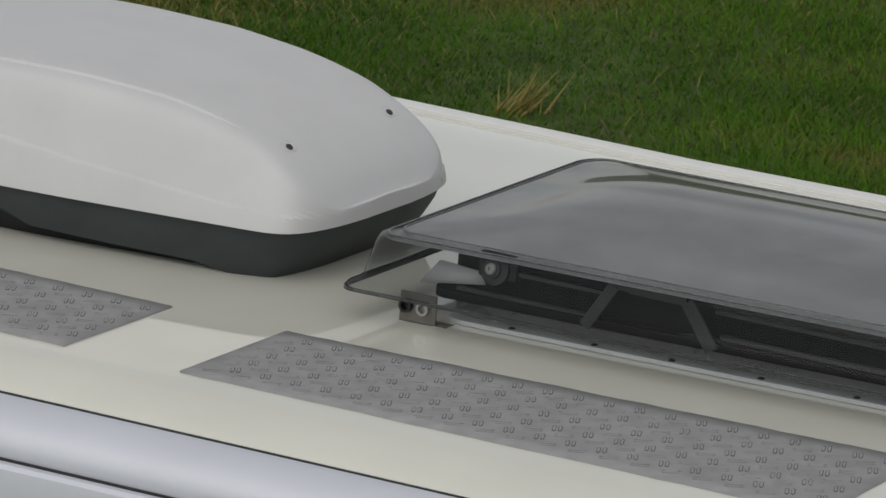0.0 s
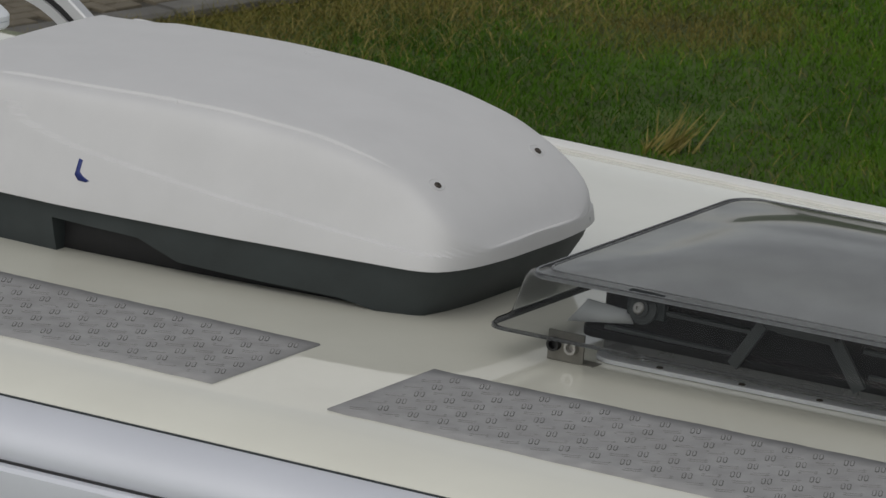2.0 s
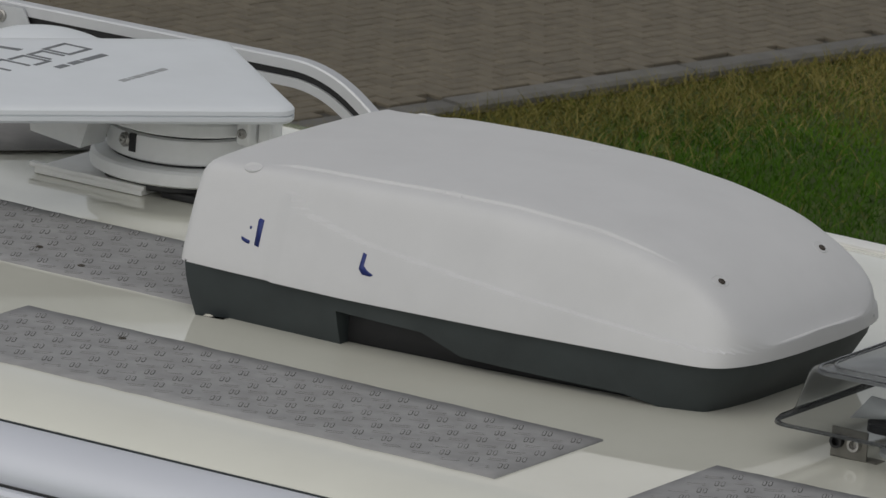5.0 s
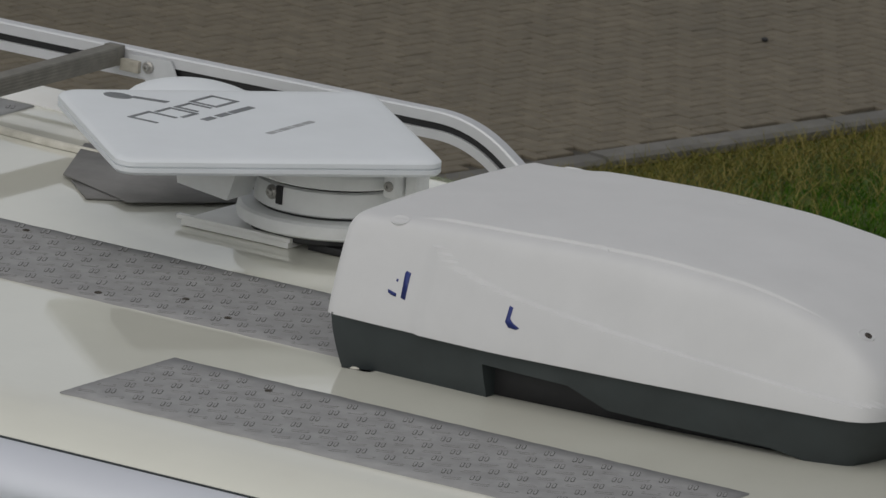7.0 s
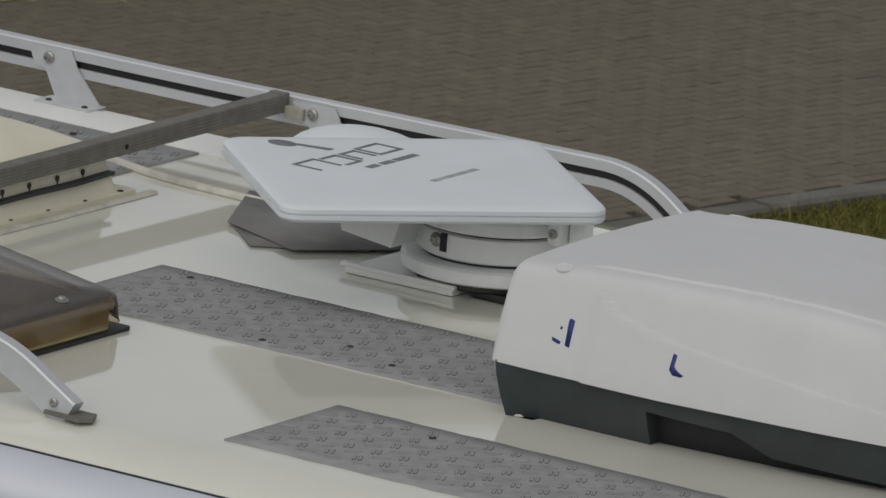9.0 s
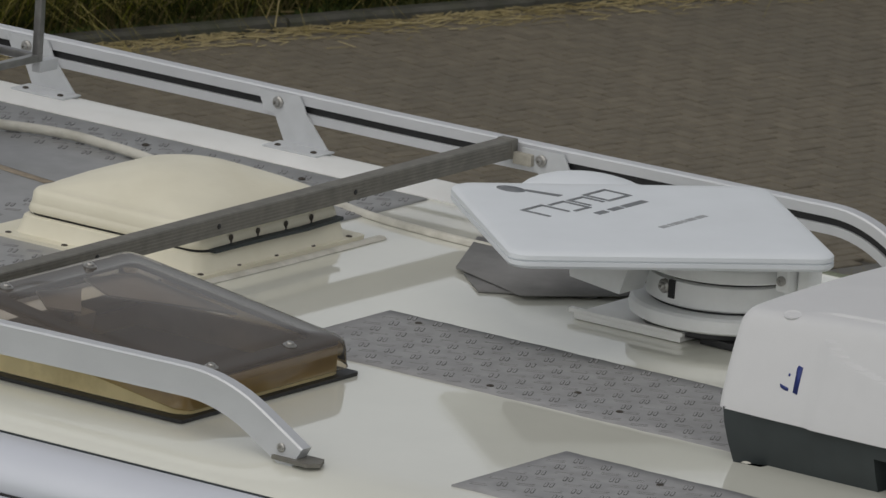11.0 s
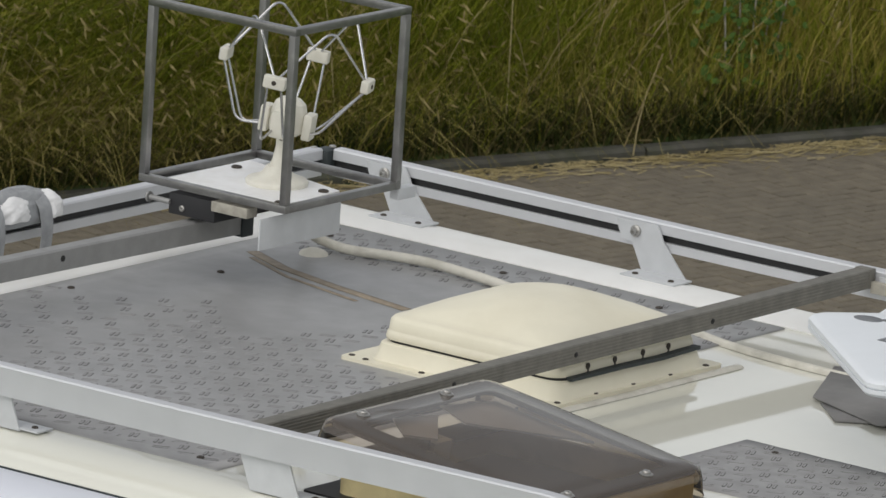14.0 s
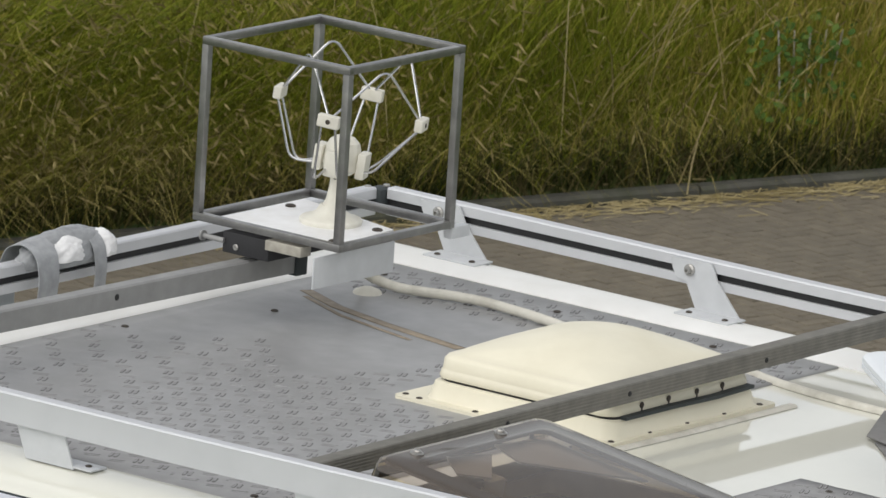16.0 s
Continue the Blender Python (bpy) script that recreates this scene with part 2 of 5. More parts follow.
WITHERED = leaf_material("withered_grass", (0.085, 0.090, 0.016), (0.17, 0.148, 0.038), (0.25, 0.21, 0.072), 0.2, 1.4)
# dark tones imitate the deep shade below the tall grass
SHADE_WEED = leaf_material("shade_dark_weeds", (0.018, 0.028, 0.006), (0.05, 0.060, 0.014), (0.10, 0.085, 0.035), 0.2, 1.8)
SHRUB = leaf_material("bramble_leaves", (0.028, 0.06, 0.012), (0.06, 0.11, 0.022), (0.10, 0.14, 0.03), 0.1, 3.0)


# ---------- building helpers ----------
def base_of(ob):
    p = Vector((0, 0, 0))
    while ob is not None:
        p += ob.location
        ob = ob.parent
    return p


def thing(name, at, label, category, group="", kind=""):
    ob = new(name)
    ob.location, ob.empty_display_size = at, 0.1
    return tagged(ob, label, category, group, kind)


def link_mesh(name, me, mat, parent=None, label="", smooth=None):
    me.materials.append(mat)
    if smooth is not None:
        me.set_sharp_from_angle(angle=radians(smooth)) if smooth else None
        me.polygons.foreach_set("use_smooth", [True] * len(me.polygons))
    ob = new(name, me)
    if parent is not None:
        me.transform(Matrix.Translation(-base_of(parent)))
        ob.parent = parent
    return tagged(ob, label)


def part(name, bm, mat, parent=None, label="", smooth=35):
    """Links a bmesh, built in world places, as one mesh under its thing."""
    bmesh.ops.recalc_face_normals(bm, faces=bm.faces)
    me = bpy.data.meshes.new(name)
    bm.to_mesh(me)
    bm.free()
    return link_mesh(name, me, mat, parent, label, smooth)


def bevelled(bm, width, segments=2, angle=30):
    if width > 0:
        edges = [e for e in bm.edges if len(e.link_faces) == 2 and e.calc_face_angle(0) > radians(angle)]
        bmesh.ops.bevel(bm, geom=edges, offset=width, segments=segments, profile=0.6, affect="EDGES", clamp_overlap=True)
    return bm


def block(x0, x1, y0, y1, z0, z1, bevel=0.002, m=None, segments=2):
    bm = bmesh.new()
    bmesh.ops.create_cube(bm, size=1)
    for v in bm.verts:
        v.co = Vector((x0 + (v.co.x + 0.5) * (x1 - x0), y0 + (v.co.y + 0.5) * (y1 - y0), z0 + (v.co.z + 0.5) * (z1 - z0)))
    bevelled(bm, bevel, segments)
    if m is not None:
        bm.transform(m)
    return bm


def prism(outline, low, high, axis="z", bevel=0.0, segments=2):
    """An outline swept along an axis: z takes (x, y), y takes (x, z), x takes (y, z)."""
    bm = bmesh.new()

    def at(p, h):
        return {"z": (p[0], p[1], h), "y": (p[0], h, p[1]), "x": (h, p[0], p[1])}[axis]
    a = [bm.verts.new(at(p, low)) for p in outline]
    b = [bm.verts.new(at(p, high)) for p in outline]
    bm.faces.new(a)
    bm.faces.new(b)
    for i in range(len(a)):
        j = (i + 1) % len(a)
        bm.faces.new((a[i], a[j], b[j], b[i]))
    return bevelled(bm, bevel, segments)


def lathe(profile, centre, steps=40):
    """Turns (radius, height) pairs about the upright axis through centre."""
    bm = bmesh.new()
    rings = []
    for r, z in profile:
        rings.append([bm.verts.new((centre[0] + max(r, 1e-4) * math.cos(2 * math.pi * k / steps),
                                    centre[1] + max(r, 1e-4) * math.sin(2 * math.pi * k / steps), centre[2] + z)) for k in range(steps)])
    for a, b in zip(rings, rings[1:]):
        for k in range(steps):
            bm.faces.new((a[k], a[(k + 1) % steps], b[(k + 1) % steps], b[k]))
    bm.faces.new(rings[0])
    bm.faces.new(rings[-1])
    return bm


def rounded(points, radius, steps=5):
    """A polyline with its corners rounded."""
    pts = [Vector(p) for p in points]
    out = [pts[0]]
    for a, b, c in zip(pts, pts[1:], pts[2:]):
        d = min(radius, (a - b).length * 0.45, (c - b).length * 0.45)
        p, q = b + (a - b).normalized() * d, b + (c - b).normalized() * d
        for k in range(steps + 1):
            u = k / steps
            out.append(p * (1 - u) ** 2 + b * 2 * u * (1 - u) + q * u * u)
    return out + [pts[-1]]


def tube(points, radius, sides=10):
    return swept(points, [(radius * math.cos(2 * math.pi * k / sides), radius * math.sin(2 * math.pi * k / sides)) for k in range(sides)])


def swept(points, section, side=None):
    """Sweeps a closed section (across, up) along a line of points. side: a fixed way for across."""
    bm = bmesh.new()
    pts = [Vector(p) for p in points]
    rings, last, turn = [], None, 0
    for i, p in enumerate(pts):
        t = (pts[min(i + 1, len(pts) - 1)] - pts[max(i - 1, 0)]).normalized()
        if side is not None:
            s = Vector(side)
        else:
            s = last if last is not None else t.cross(Vector((0.13, 0.21, 1)))
        s = (s - t * s.dot(t)).normalized()
        last = s
        u = s.cross(t)
        turn = turn or (-1 if u.z < -0.2 else 1)
        u *= turn
        rings.append([bm.verts.new(p + s * a + u * b) for a, b in section])
    n = len(section)
    for a, b in zip(rings, rings[1:]):
        for k in range(n):
            bm.faces.new((a[k], a[(k + 1) % n], b[(k + 1) % n], b[k]))
    bm.faces.new(rings[0])
    bm.faces.new(rings[-1])
    return bm


def disc_screw(centre, radius, height, normal=(0, 0, 1), steps=12):
    bm = lathe([(radius, 0), (radius, height * 0.6), (radius * 0.75, height), (radius * 0.35, height), (radius * 0.3, height * 0.5)], (0, 0, 0), steps)
    bm.transform(Matrix.Translation(centre) @ Vector(normal).to_track_quat("Z", "Y").to_matrix().to_4x4())
    return bm


def merged(*parts):
    bm = bmesh.new()
    for p in parts:
        me = bpy.data.meshes.new("piece")
        p.to_mesh(me)
        p.free()
        bm.from_mesh(me)
        bpy.data.meshes.remove(me)
    return bm


def rise(x, y=0.5):
    """The roof climbs a little towards its front end, but not along its near edge."""
    return 0.017 * max(0.0, x - 1.0) * min(1.0, max(0.0, (y + 0.56) / 0.36))


# ---------- ground, road, kerbs ----------
GROUND = -2.9
ROAD_TURN = math.atan2(-0.26, 1.0)          # the road runs ahead and a little to the side
ROAD_AT = Vector((-6.96, 12.07, GROUND))
ROAD = Matrix.Translation(ROAD_AT) @ Matrix.Rotation(ROAD_TURN, 4, "Z")   # local x: across, local y: along


BANK = ROAD @ pose(-3.6, 0.25, 0, 0, 0, -4.5) @ pose(3.6, -0.25, 0)             # the far kerb runs at a slight angle to the near one


def bank_height(u):
    """Height of the ground, by the way across the road: a rising bank beyond the far kerb."""
    if u > -3.51:
        return -0.05 if u < -0.06 else -0.02
    return 0.03 + 1.3 * (1 - math.exp(-(-3.51 - u) * 0.20))


def build_ground():
    us = [-400, -120, -40, -20, -14, -11, -9, -7.5, -6.5, -5.8, -5.2, -4.7, -4.3, -4.0, -3.75, -3.515, -3.44, -0.08, -0.03, 0.5, 2, 5, 12, 40, 120, 400]
    vs = [-400, -120, -40, -15, -8, -5, -3, -2, -1, 0, 1, 2, 3, 4, 5, 7, 9, 12, 18, 40, 120, 400]
    verts, faces = [], []
    for u in us:
        for v in vs:
            verts.append((BANK if u < -3.5 else ROAD) @ Vector((u, v, bank_height(u) + (0.03 * math.sin(v * 1.7 + u) if u < -4 else 0))))
    n = len(vs)
    for i in range(len(us) - 1):
        for j in range(n - 1):
            faces.append((i * n + j, (i + 1) * n + j, (i + 1) * n + j + 1, i * n + j + 1))
    me = bpy.data.meshes.new("ground")
    me.from_pydata([tuple(v) for v in verts], [], faces)
    tagged(link_mesh("ground", me, SOIL, smooth=40), "grassy earth with a rising verge", "ground", kind="structure")


build_ground()

# ---------- motorhome: roof shell and walls ----------
camper = thing("motorhome", (0, 0.25, GROUND), "cream motorhome with a glossy moulded roof", "motorhome")
NEAR, FAR, REAR, FRONT = -0.695, 1.29, -2.66, 3.0
section = [(NEAR, -0.034), (NEAR + 0.02, -0.022), (NEAR + 0.10, -0.006), (NEAR + 0.125, -0.002), (-0.51, 0.0), (-0.40, 0.0), (-0.3, 0.0), (-0.18, 0.0), (0.3, 0.0), (0.9, 0.0),
           (1.12, 0.0), (1.20, -0.001), (1.262, -0.006), (1.282, -0.016), (FAR, -0.04)]


def roof_bm():
    bm = bmesh.new()
    rows = []
    for x in (REAR, REAR + 0.006, REAR + 0.02, REAR + 0.05, -2, -1, 0, 0.5, 1.0, 1.5, 2.0, 2.5, FRONT):
        drop = {REAR: -0.05, REAR + 0.006: -0.022, REAR + 0.02: -0.008}.get(x, 0)
        rows.append([bm.verts.new((x, y, z + rise(x, y) + drop)) for y, z in section])
    for a, b in zip(rows, rows[1:]):
        for k in range(len(section) - 1):
            bm.faces.new((a[k], b[k], b[k + 1], a[k + 1]))
    return bm


part("roof", roof_bm(), GELCOAT, camper, "glossy cream gelcoat roof with soft reflections", smooth=50)
part("side_wall", block(REAR + 0.01, FRONT, NEAR - 0.01, NEAR + 0.03, GROUND + 0.0, -0.042, 0), GELCOAT, camper)
part("side_wall", block(REAR + 0.01, FRONT, FAR - 0.04, FAR - 0.002, GROUND + 0.0, -0.042, 0), GELCOAT, camper)
part("rear_wall", block(REAR + 0.002, REAR + 0.04, NEAR + 0.03, FAR - 0.04, GROUND + 0.0, -0.06, 0), GELCOAT, camper)
part("front_wall", block(FRONT - 0.04, FRONT - 0.002, NEAR + 0.03, FAR - 0.04, GROUND + 0.0, -0.02, 0), GELCOAT, camper)
part("edge_trim", swept([(0.0, 1.272, 0.0), (1.0, 1.272, 0.0), (2.0, 1.272, rise(2)), (FRONT, 1.272, rise(FRONT))],
                        [(-0.022, -0.012), (0.022, -0.016), (0.024, -0.003), (0.010, 0.0035), (-0.014, 0.003), (-0.022, 0.000)], side=(0, 1, 0)),
     ROOF_WHITE, camper, "white rounded roof edge moulding", smooth=60)
part("edge_trim", swept([(REAR + 0.05, 1.17, 0.001), (-1.2, 1.17, 0.001)],
                        [(-0.052, -0.001), (0.075, -0.01), (0.075, 0.004), (0.03, 0.012), (-0.03, 0.011), (-0.052, 0.002)], side=(0, 1, 0)),
     ROOF_WHITE, camper, "raised white edge of the roof", smooth=60)
part("rear_edge", swept([(REAR + 0.062, NEAR + 0.12, 0.001), (REAR + 0.062, 1.115, 0.001)],
                        [(-0.056, -0.002), (0.060, -0.002), (0.058, 0.004), (0.03, 0.010), (-0.02, 0.013), (-0.052, 0.006)], side=(1, 0, 0)),
     ROOF_WHITE, camper, "raised white rear edge of the roof", smooth=60)
part("seam_sealant", swept([(REAR, NEAR - 0.004, -0.031), (1.0, NEAR - 0.004, -0.031), (FRONT, NEAR - 0.004, -0.031 + rise(FRONT, NEAR))],
                           [(-0.002, -0.003), (0.002, -0.003), (0.002, 0.0), (-0.002, 0.0)], side=(0, 1, 0)), AC_DARK, camper, "dark seam along the roof edge")

# ---------- awning case along the near side ----------
awning = thing("awning_case", (0, -0.8, -0.2), "closed silver-white awning case along the roof edge", "awning")
case = [(-0.703, -0.0330), (-0.735, -0.0295), (-0.765, -0.034), (-0.79, -0.046), (-0.808, -0.064), (-0.816, -0.086), (-0.812, -0.10),
        (-0.812, -0.22), (-0.703, -0.22)]
part("housing", swept([(REAR + 0.1, 0, 0), (1, 0, 0), (FRONT, 0, 0)], case, side=(0, 1, 0)), AWNING, awning, smooth=60)
part("front_rail", swept([(REAR + 0.1, 0, 0), (1, 0, 0), (FRONT, 0, 0)],
                         [(-0.816, -0.101), (-0.835, -0.101), (-0.842, -0.107), (-0.850, -0.16), (-0.846, -0.20), (-0.816, -0.205)], side=(0, 1, 0)),
     AWNING, awning, "lower front rail of the awning", smooth=40)
part("groove", swept([(REAR + 0.1, 0, 0), (1, 0, 0), (FRONT, 0, 0)],
                     [(-0.8155, -0.097), (-0.8195, -0.097), (-0.8195, -0.101), (-0.8155, -0.101)], side=(0, 1, 0)), BLACK, awning)


# ---------- tread plates on the roof ----------
def tread_marks(x0, x1, y0, y1, z, skip=None, pitch=0.0545):
    verts, faces, kinds = [], [], []
    pick = random.Random(5)
    oval = [(-0.5, 0), (-0.36, -0.5), (0.36, -0.5), (0.5, 0), (0.36, 0.5), (-0.36, 0.5)]
    nx, ny = int((x1 - x0) / pitch), int((y1 - y0) / pitch)
    ox, oy = (x1 - x0 - nx * pitch) / 2, (y1 - y0 - ny * pitch) / 2
    for i in range(2 * nx):
        for j in range(2 * ny):
            if (i + j) % 2:
                continue
            cx, cy = x0 + ox + (i + 0.5) * pitch / 2, y0 + oy + (j + 0.5) * pitch / 2
            if skip and skip(cx, cy):
                continue
            a = radians(115 if i % 2 else 25)
            c, s = math.cos(a), math.sin(a)
            for off in (-0.0047, 0.0047):
                k = len(verts)
                for size, h in ((1.0, 0.0), (0.62, 0.0006)):
                    for u, v in oval:
                        lx, ly = u * (0.033 if size == 1 else 0.025), v * 0.0066 * size + off
                        px, py = cx + c * lx - s * ly, cy + s * lx + c * ly
                        verts.append((px, py, z + h + rise(px, py)))
                for n in range(6):
                    m = (n + 1) % 6
                    faces.append((k + n, k + m, k + 6 + m, k + 6 + n))
                    # flank tone follows the bar's direction, so shade is painted in with the dirt
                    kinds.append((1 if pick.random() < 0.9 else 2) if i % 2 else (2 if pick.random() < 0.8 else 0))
                faces.append(tuple(range(k + 6, k + 12)))
                kinds.append(0)
    me = bpy.data.meshes.new("tread_pattern")
    me.from_pydata(verts, [], faces)
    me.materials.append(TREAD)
    me.materials.append(TREAD_DIRT_SHADE)
    me.materials.append(TREAD_HALF_SHADE)
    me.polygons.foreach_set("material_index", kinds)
    return me


def tread_plate(x0, x1, y0, y1, label, skip=None, seed=0, ragged=True, metal=None):
    rng = random.Random(seed)
    t = thing("tread_plate", ((x0 + x1) / 2, (y0 + y1) / 2, 0), label, "tread plate", "tread plates on the roof")
    jag = 0.0022 if ragged else 0
    n = max(6, int((x1 - x0) / 0.04))
    bm = bmesh.new()
    rows = []
    for k in range(n + 1):
        x = x0 + (x1 - x0) * k / n
        ys = [y0 + rng.uniform(-jag, jag)] + [y0 + (y1 - y0) * j / 8 for j in range(1, 8)] + [y1 + rng.uniform(-jag, jag)]
        top = [bm.verts.new((x, y, 0.0030 + rise(x, y))) for y in ys]
        rows.append([bm.verts.new((x, ys[0], -0.004 + rise(x, ys[0])))] + top + [bm.verts.new((x, ys[-1], -0.004 + rise(x, ys[-1])))])
    for a, b in zip(rows, rows[1:]):
        for j in range(len(a) - 1):
            bm.faces.new((a[j], b[j], b[j + 1], a[j + 1]))
    bm.faces.new(rows[0])
    bm.faces.new(rows[-1])
    part("sheet", bm, metal or TREAD, t, smooth=0)
    link_mesh("tread_pattern", tread_marks(x0 + 0.004, x1 - 0.004, y0 + 0.004, y1 - 0.004, 0.003, skip), TREAD_DIRT_SHADE, t, "raised pairs of short bars")
    return t


S1L, S1R, S2L = -0.270, 0.845, 1.056
near_strip = tread_plate(S1L, S1R, -0.507, -0.184, "grey chequered aluminium tread strip glued on the roof", seed=1)
tread_plate(S2L, 2.19, -0.507, -0.184, "grey chequered aluminium tread strip beside the roof hatch", seed=2)
mid_strip = tread_plate(-1.03, 0.1, 0.035, 0.372, "grey chequered aluminium tread strip beside the antenna", seed=3)
rear_plate = tread_plate(-2.536, -1.482, -0.527, 1.112, "large worn chequered aluminium plate on the rear roof",
                         skip=lambda x, y: (x > -1.9 and 0.25 < y < 0.80) or (x < -1.95 and 0.27 + 0.15 * math.sin(x * 9) ** 2 < y < 0.90) or (x < -2.2 and y < 0.9 and math.sin(x * 71 + y * 53) > 0.2), seed=4, ragged=False, metal=SHEET_SHEEN)


for strip, spots in ((near_strip, ((-0.04, -0.245),)), (mid_strip, ((-0.941, 0.332), (-0.479, 0.15), (-0.358, 0.099), (-0.605, 0.072)))):
    for px, py in spots:
        part("rivet", disc_screw((px, py, 0.003), 0.0065, 0.0022), DARK_BOLT, strip, "dark stained rivet")


def streak(points, width, parent):
    return part("run_mark", swept([(x, y, 0.0036) for x, y in points], [(-width, 0), (width, 0), (width * 0.6, 0.0003), (-width * 0.6, 0.0003)], side=(0.35, 1, 0)),
                STAIN, parent, "brown run mark of rust water", smooth=0)


streak([(-2.47, 0.80), (-2.35, 0.74), (-2.2, 0.70), (-2.0, 0.66)], 0.013, rear_plate)
streak([(-2.44, 0.76), (-2.3, 0.69), (-2.1, 0.64)], 0.006, rear_plate)
for px, py in ((-2.49, 0.30), (-2.40, 0.62), (-2.46, 1.02), (-2.07, 1.04), (-1.72, 1.05), (-1.55, -0.49)):
    part("screw", disc_screw((px, py, 0.003), 0.007, 0.003), DARK_BOLT, rear_plate)


# ---------- rooftop air conditioner ----------
def lerp(x, table):
    return float(np.interp(x, [a for a, _ in table], [b for _, b in table]))


AC_MID = 0.312


def smooth_lerp(x, table):
    return sum(lerp(x + d, table) for d in (-0.03, -0.015, 0, 0.015, 0.03)) / 5


def ac_half(x):
    w = smooth_lerp(min(max(x, -0.06), 0.78), [(-0.2, 0.322), (0.0, 0.334), (0.25, 0.336), (0.53, 0.312), (0.78, 0.280), (1.1, 0.243)])
    if x > 0.78:
        u = (x - 0.78) / 0.168
        w = 0.280 - 0.022 * u - 0.225 * (1 - math.sqrt(max(0.0, 1 - u ** 7.0)))
    return w


RIM = 0.087


def ac_top(x):
    return smooth_lerp(x, [(-0.2, 0.246), (-0.05, 0.250), (0.1, 0.262), (0.33, 0.271), (0.5, 0.271), (0.65, 0.260), (0.78, 0.236), (0.86, 0.200), (0.92, 0.148), (1.0, 0.066)])


def ac_point(x, k):
    """A point of the cover's skin at x; k runs from 0 at the near rim to 1 at the far rim."""
    w, top = ac_half(x), ac_top(max(x, -0.05))
    back = max(0.0, (-0.070 - x) / 0.018)
    w -= 0.008 * back ** 2
    top -= 0.014 * back ** 2
    if x > 0.9:
        top = max(RIM + 0.027, top - 0.02 * ((x - 0.9) / 0.0475) ** 2)
    n = 26.0 - 13.0 * min(1, max(0, (x - 0.05) / 0.75)) ** 0.55
    q = min(k, 1 - k)
    if q < 0.25:                      # up the wall
        zz = 0.85 * q / 0.25
        yy = (1 - zz ** n) ** (1 / n)
    else:                             # over the shoulder to the middle of the top
        yy = (1 - 0.85 ** n) ** (1 / n) * (1 - ((q - 0.25) / 0.25) ** 2.2)
        zz = (1 - yy ** n) ** (1 / n)
    yy = -yy if k < 0.5 else yy
    z = RIM + (top - RIM) * zz
    lean = 1 - (0.175 + 0.12 * min(1, max(0, (x - 0.76) / 0.16))) * zz ** 1.3 * min(1.0, (top - RIM) / 0.17)
    line = RIM + lerp(x, [(0.09, 0.150), (0.14, 0.118), (0.25, 0.095), (0.5, 0.064), (0.75, 0.040), (0.88, 0.027), (0.95, 0.027)])
    flank = min(1, max(0, (line - z) / 0.0018)) * (0.0062 if x > 0.09 else 0)
    deck = 0.004 * min(1, max(0, (0.90 - abs(yy)) / 0.010)) * min(1, max(0, (x - 0.03) / 0.05)) * min(1, max(0, (0.80 - x) / 0.10))
    crown = 0.007 * (1 - yy * yy) * min(1, (top - RIM) / 0.1)
    return (x, AC_MID + yy * (w * lean + flank), z + crown * zz + deck)


def ac_cover():
    xs = [-0.088, -0.0875, -0.086, -0.083, -0.078, -0.070] + list(np.linspace(-0.05, 0.90, 70)) + [0.910, 0.920, 0.929, 0.936, 0.941, 0.945, 0.9475]
    ks = [k / 440 for k in range(441)]
    verts = [ac_point(x, k) for x in xs for k in ks]
    m, faces = len(ks), []
    for i in range(len(xs) - 1):
        for k in range(m - 1):
            faces.append((i * m + k, (i + 1) * m + k, (i + 1) * m + k + 1, i * m + k + 1))
    faces.append(tuple(range(m)))
    faces.append(tuple(range((len(xs) - 1) * m, len(xs) * m))[::-1])
    bm = bmesh.new()
    vs = [bm.verts.new(v) for v in verts]
    for f in faces:
        bm.faces.new([vs[k] for k in f])
    return bm


def ac_wall_y(x, z):
    """Where the near flank stands at (x, z)."""
    best = min((ac_point(x, 0.25 * k / 400) for k in range(401)), key=lambda p: abs(p[2] - z))
    return best[1]


def ac_outline():
    xs = [-0.082, 0.0, 0.1, 0.2, 0.2199, 0.2201, 0.25, 0.3, 0.38, 0.45, 0.52, 0.6, 0.68, 0.74, 0.77, 0.80, 0.83, 0.86, 0.88, 0.90, 0.912, 0.922, 0.931, 0.938, 0.943, 0.9465]
    return [(x, -ac_half(x)) for x in xs] + [(x, ac_half(x)) for x in xs[::-1]]


ac = thing("air_conditioner", (0.43, AC_MID, 0), "white rooftop air conditioner with dark grey base tray", "air conditioner")
part("cover", ac_cover(), AC_WHITE, ac, "smooth white plastic cover with rounded nose", smooth=28)


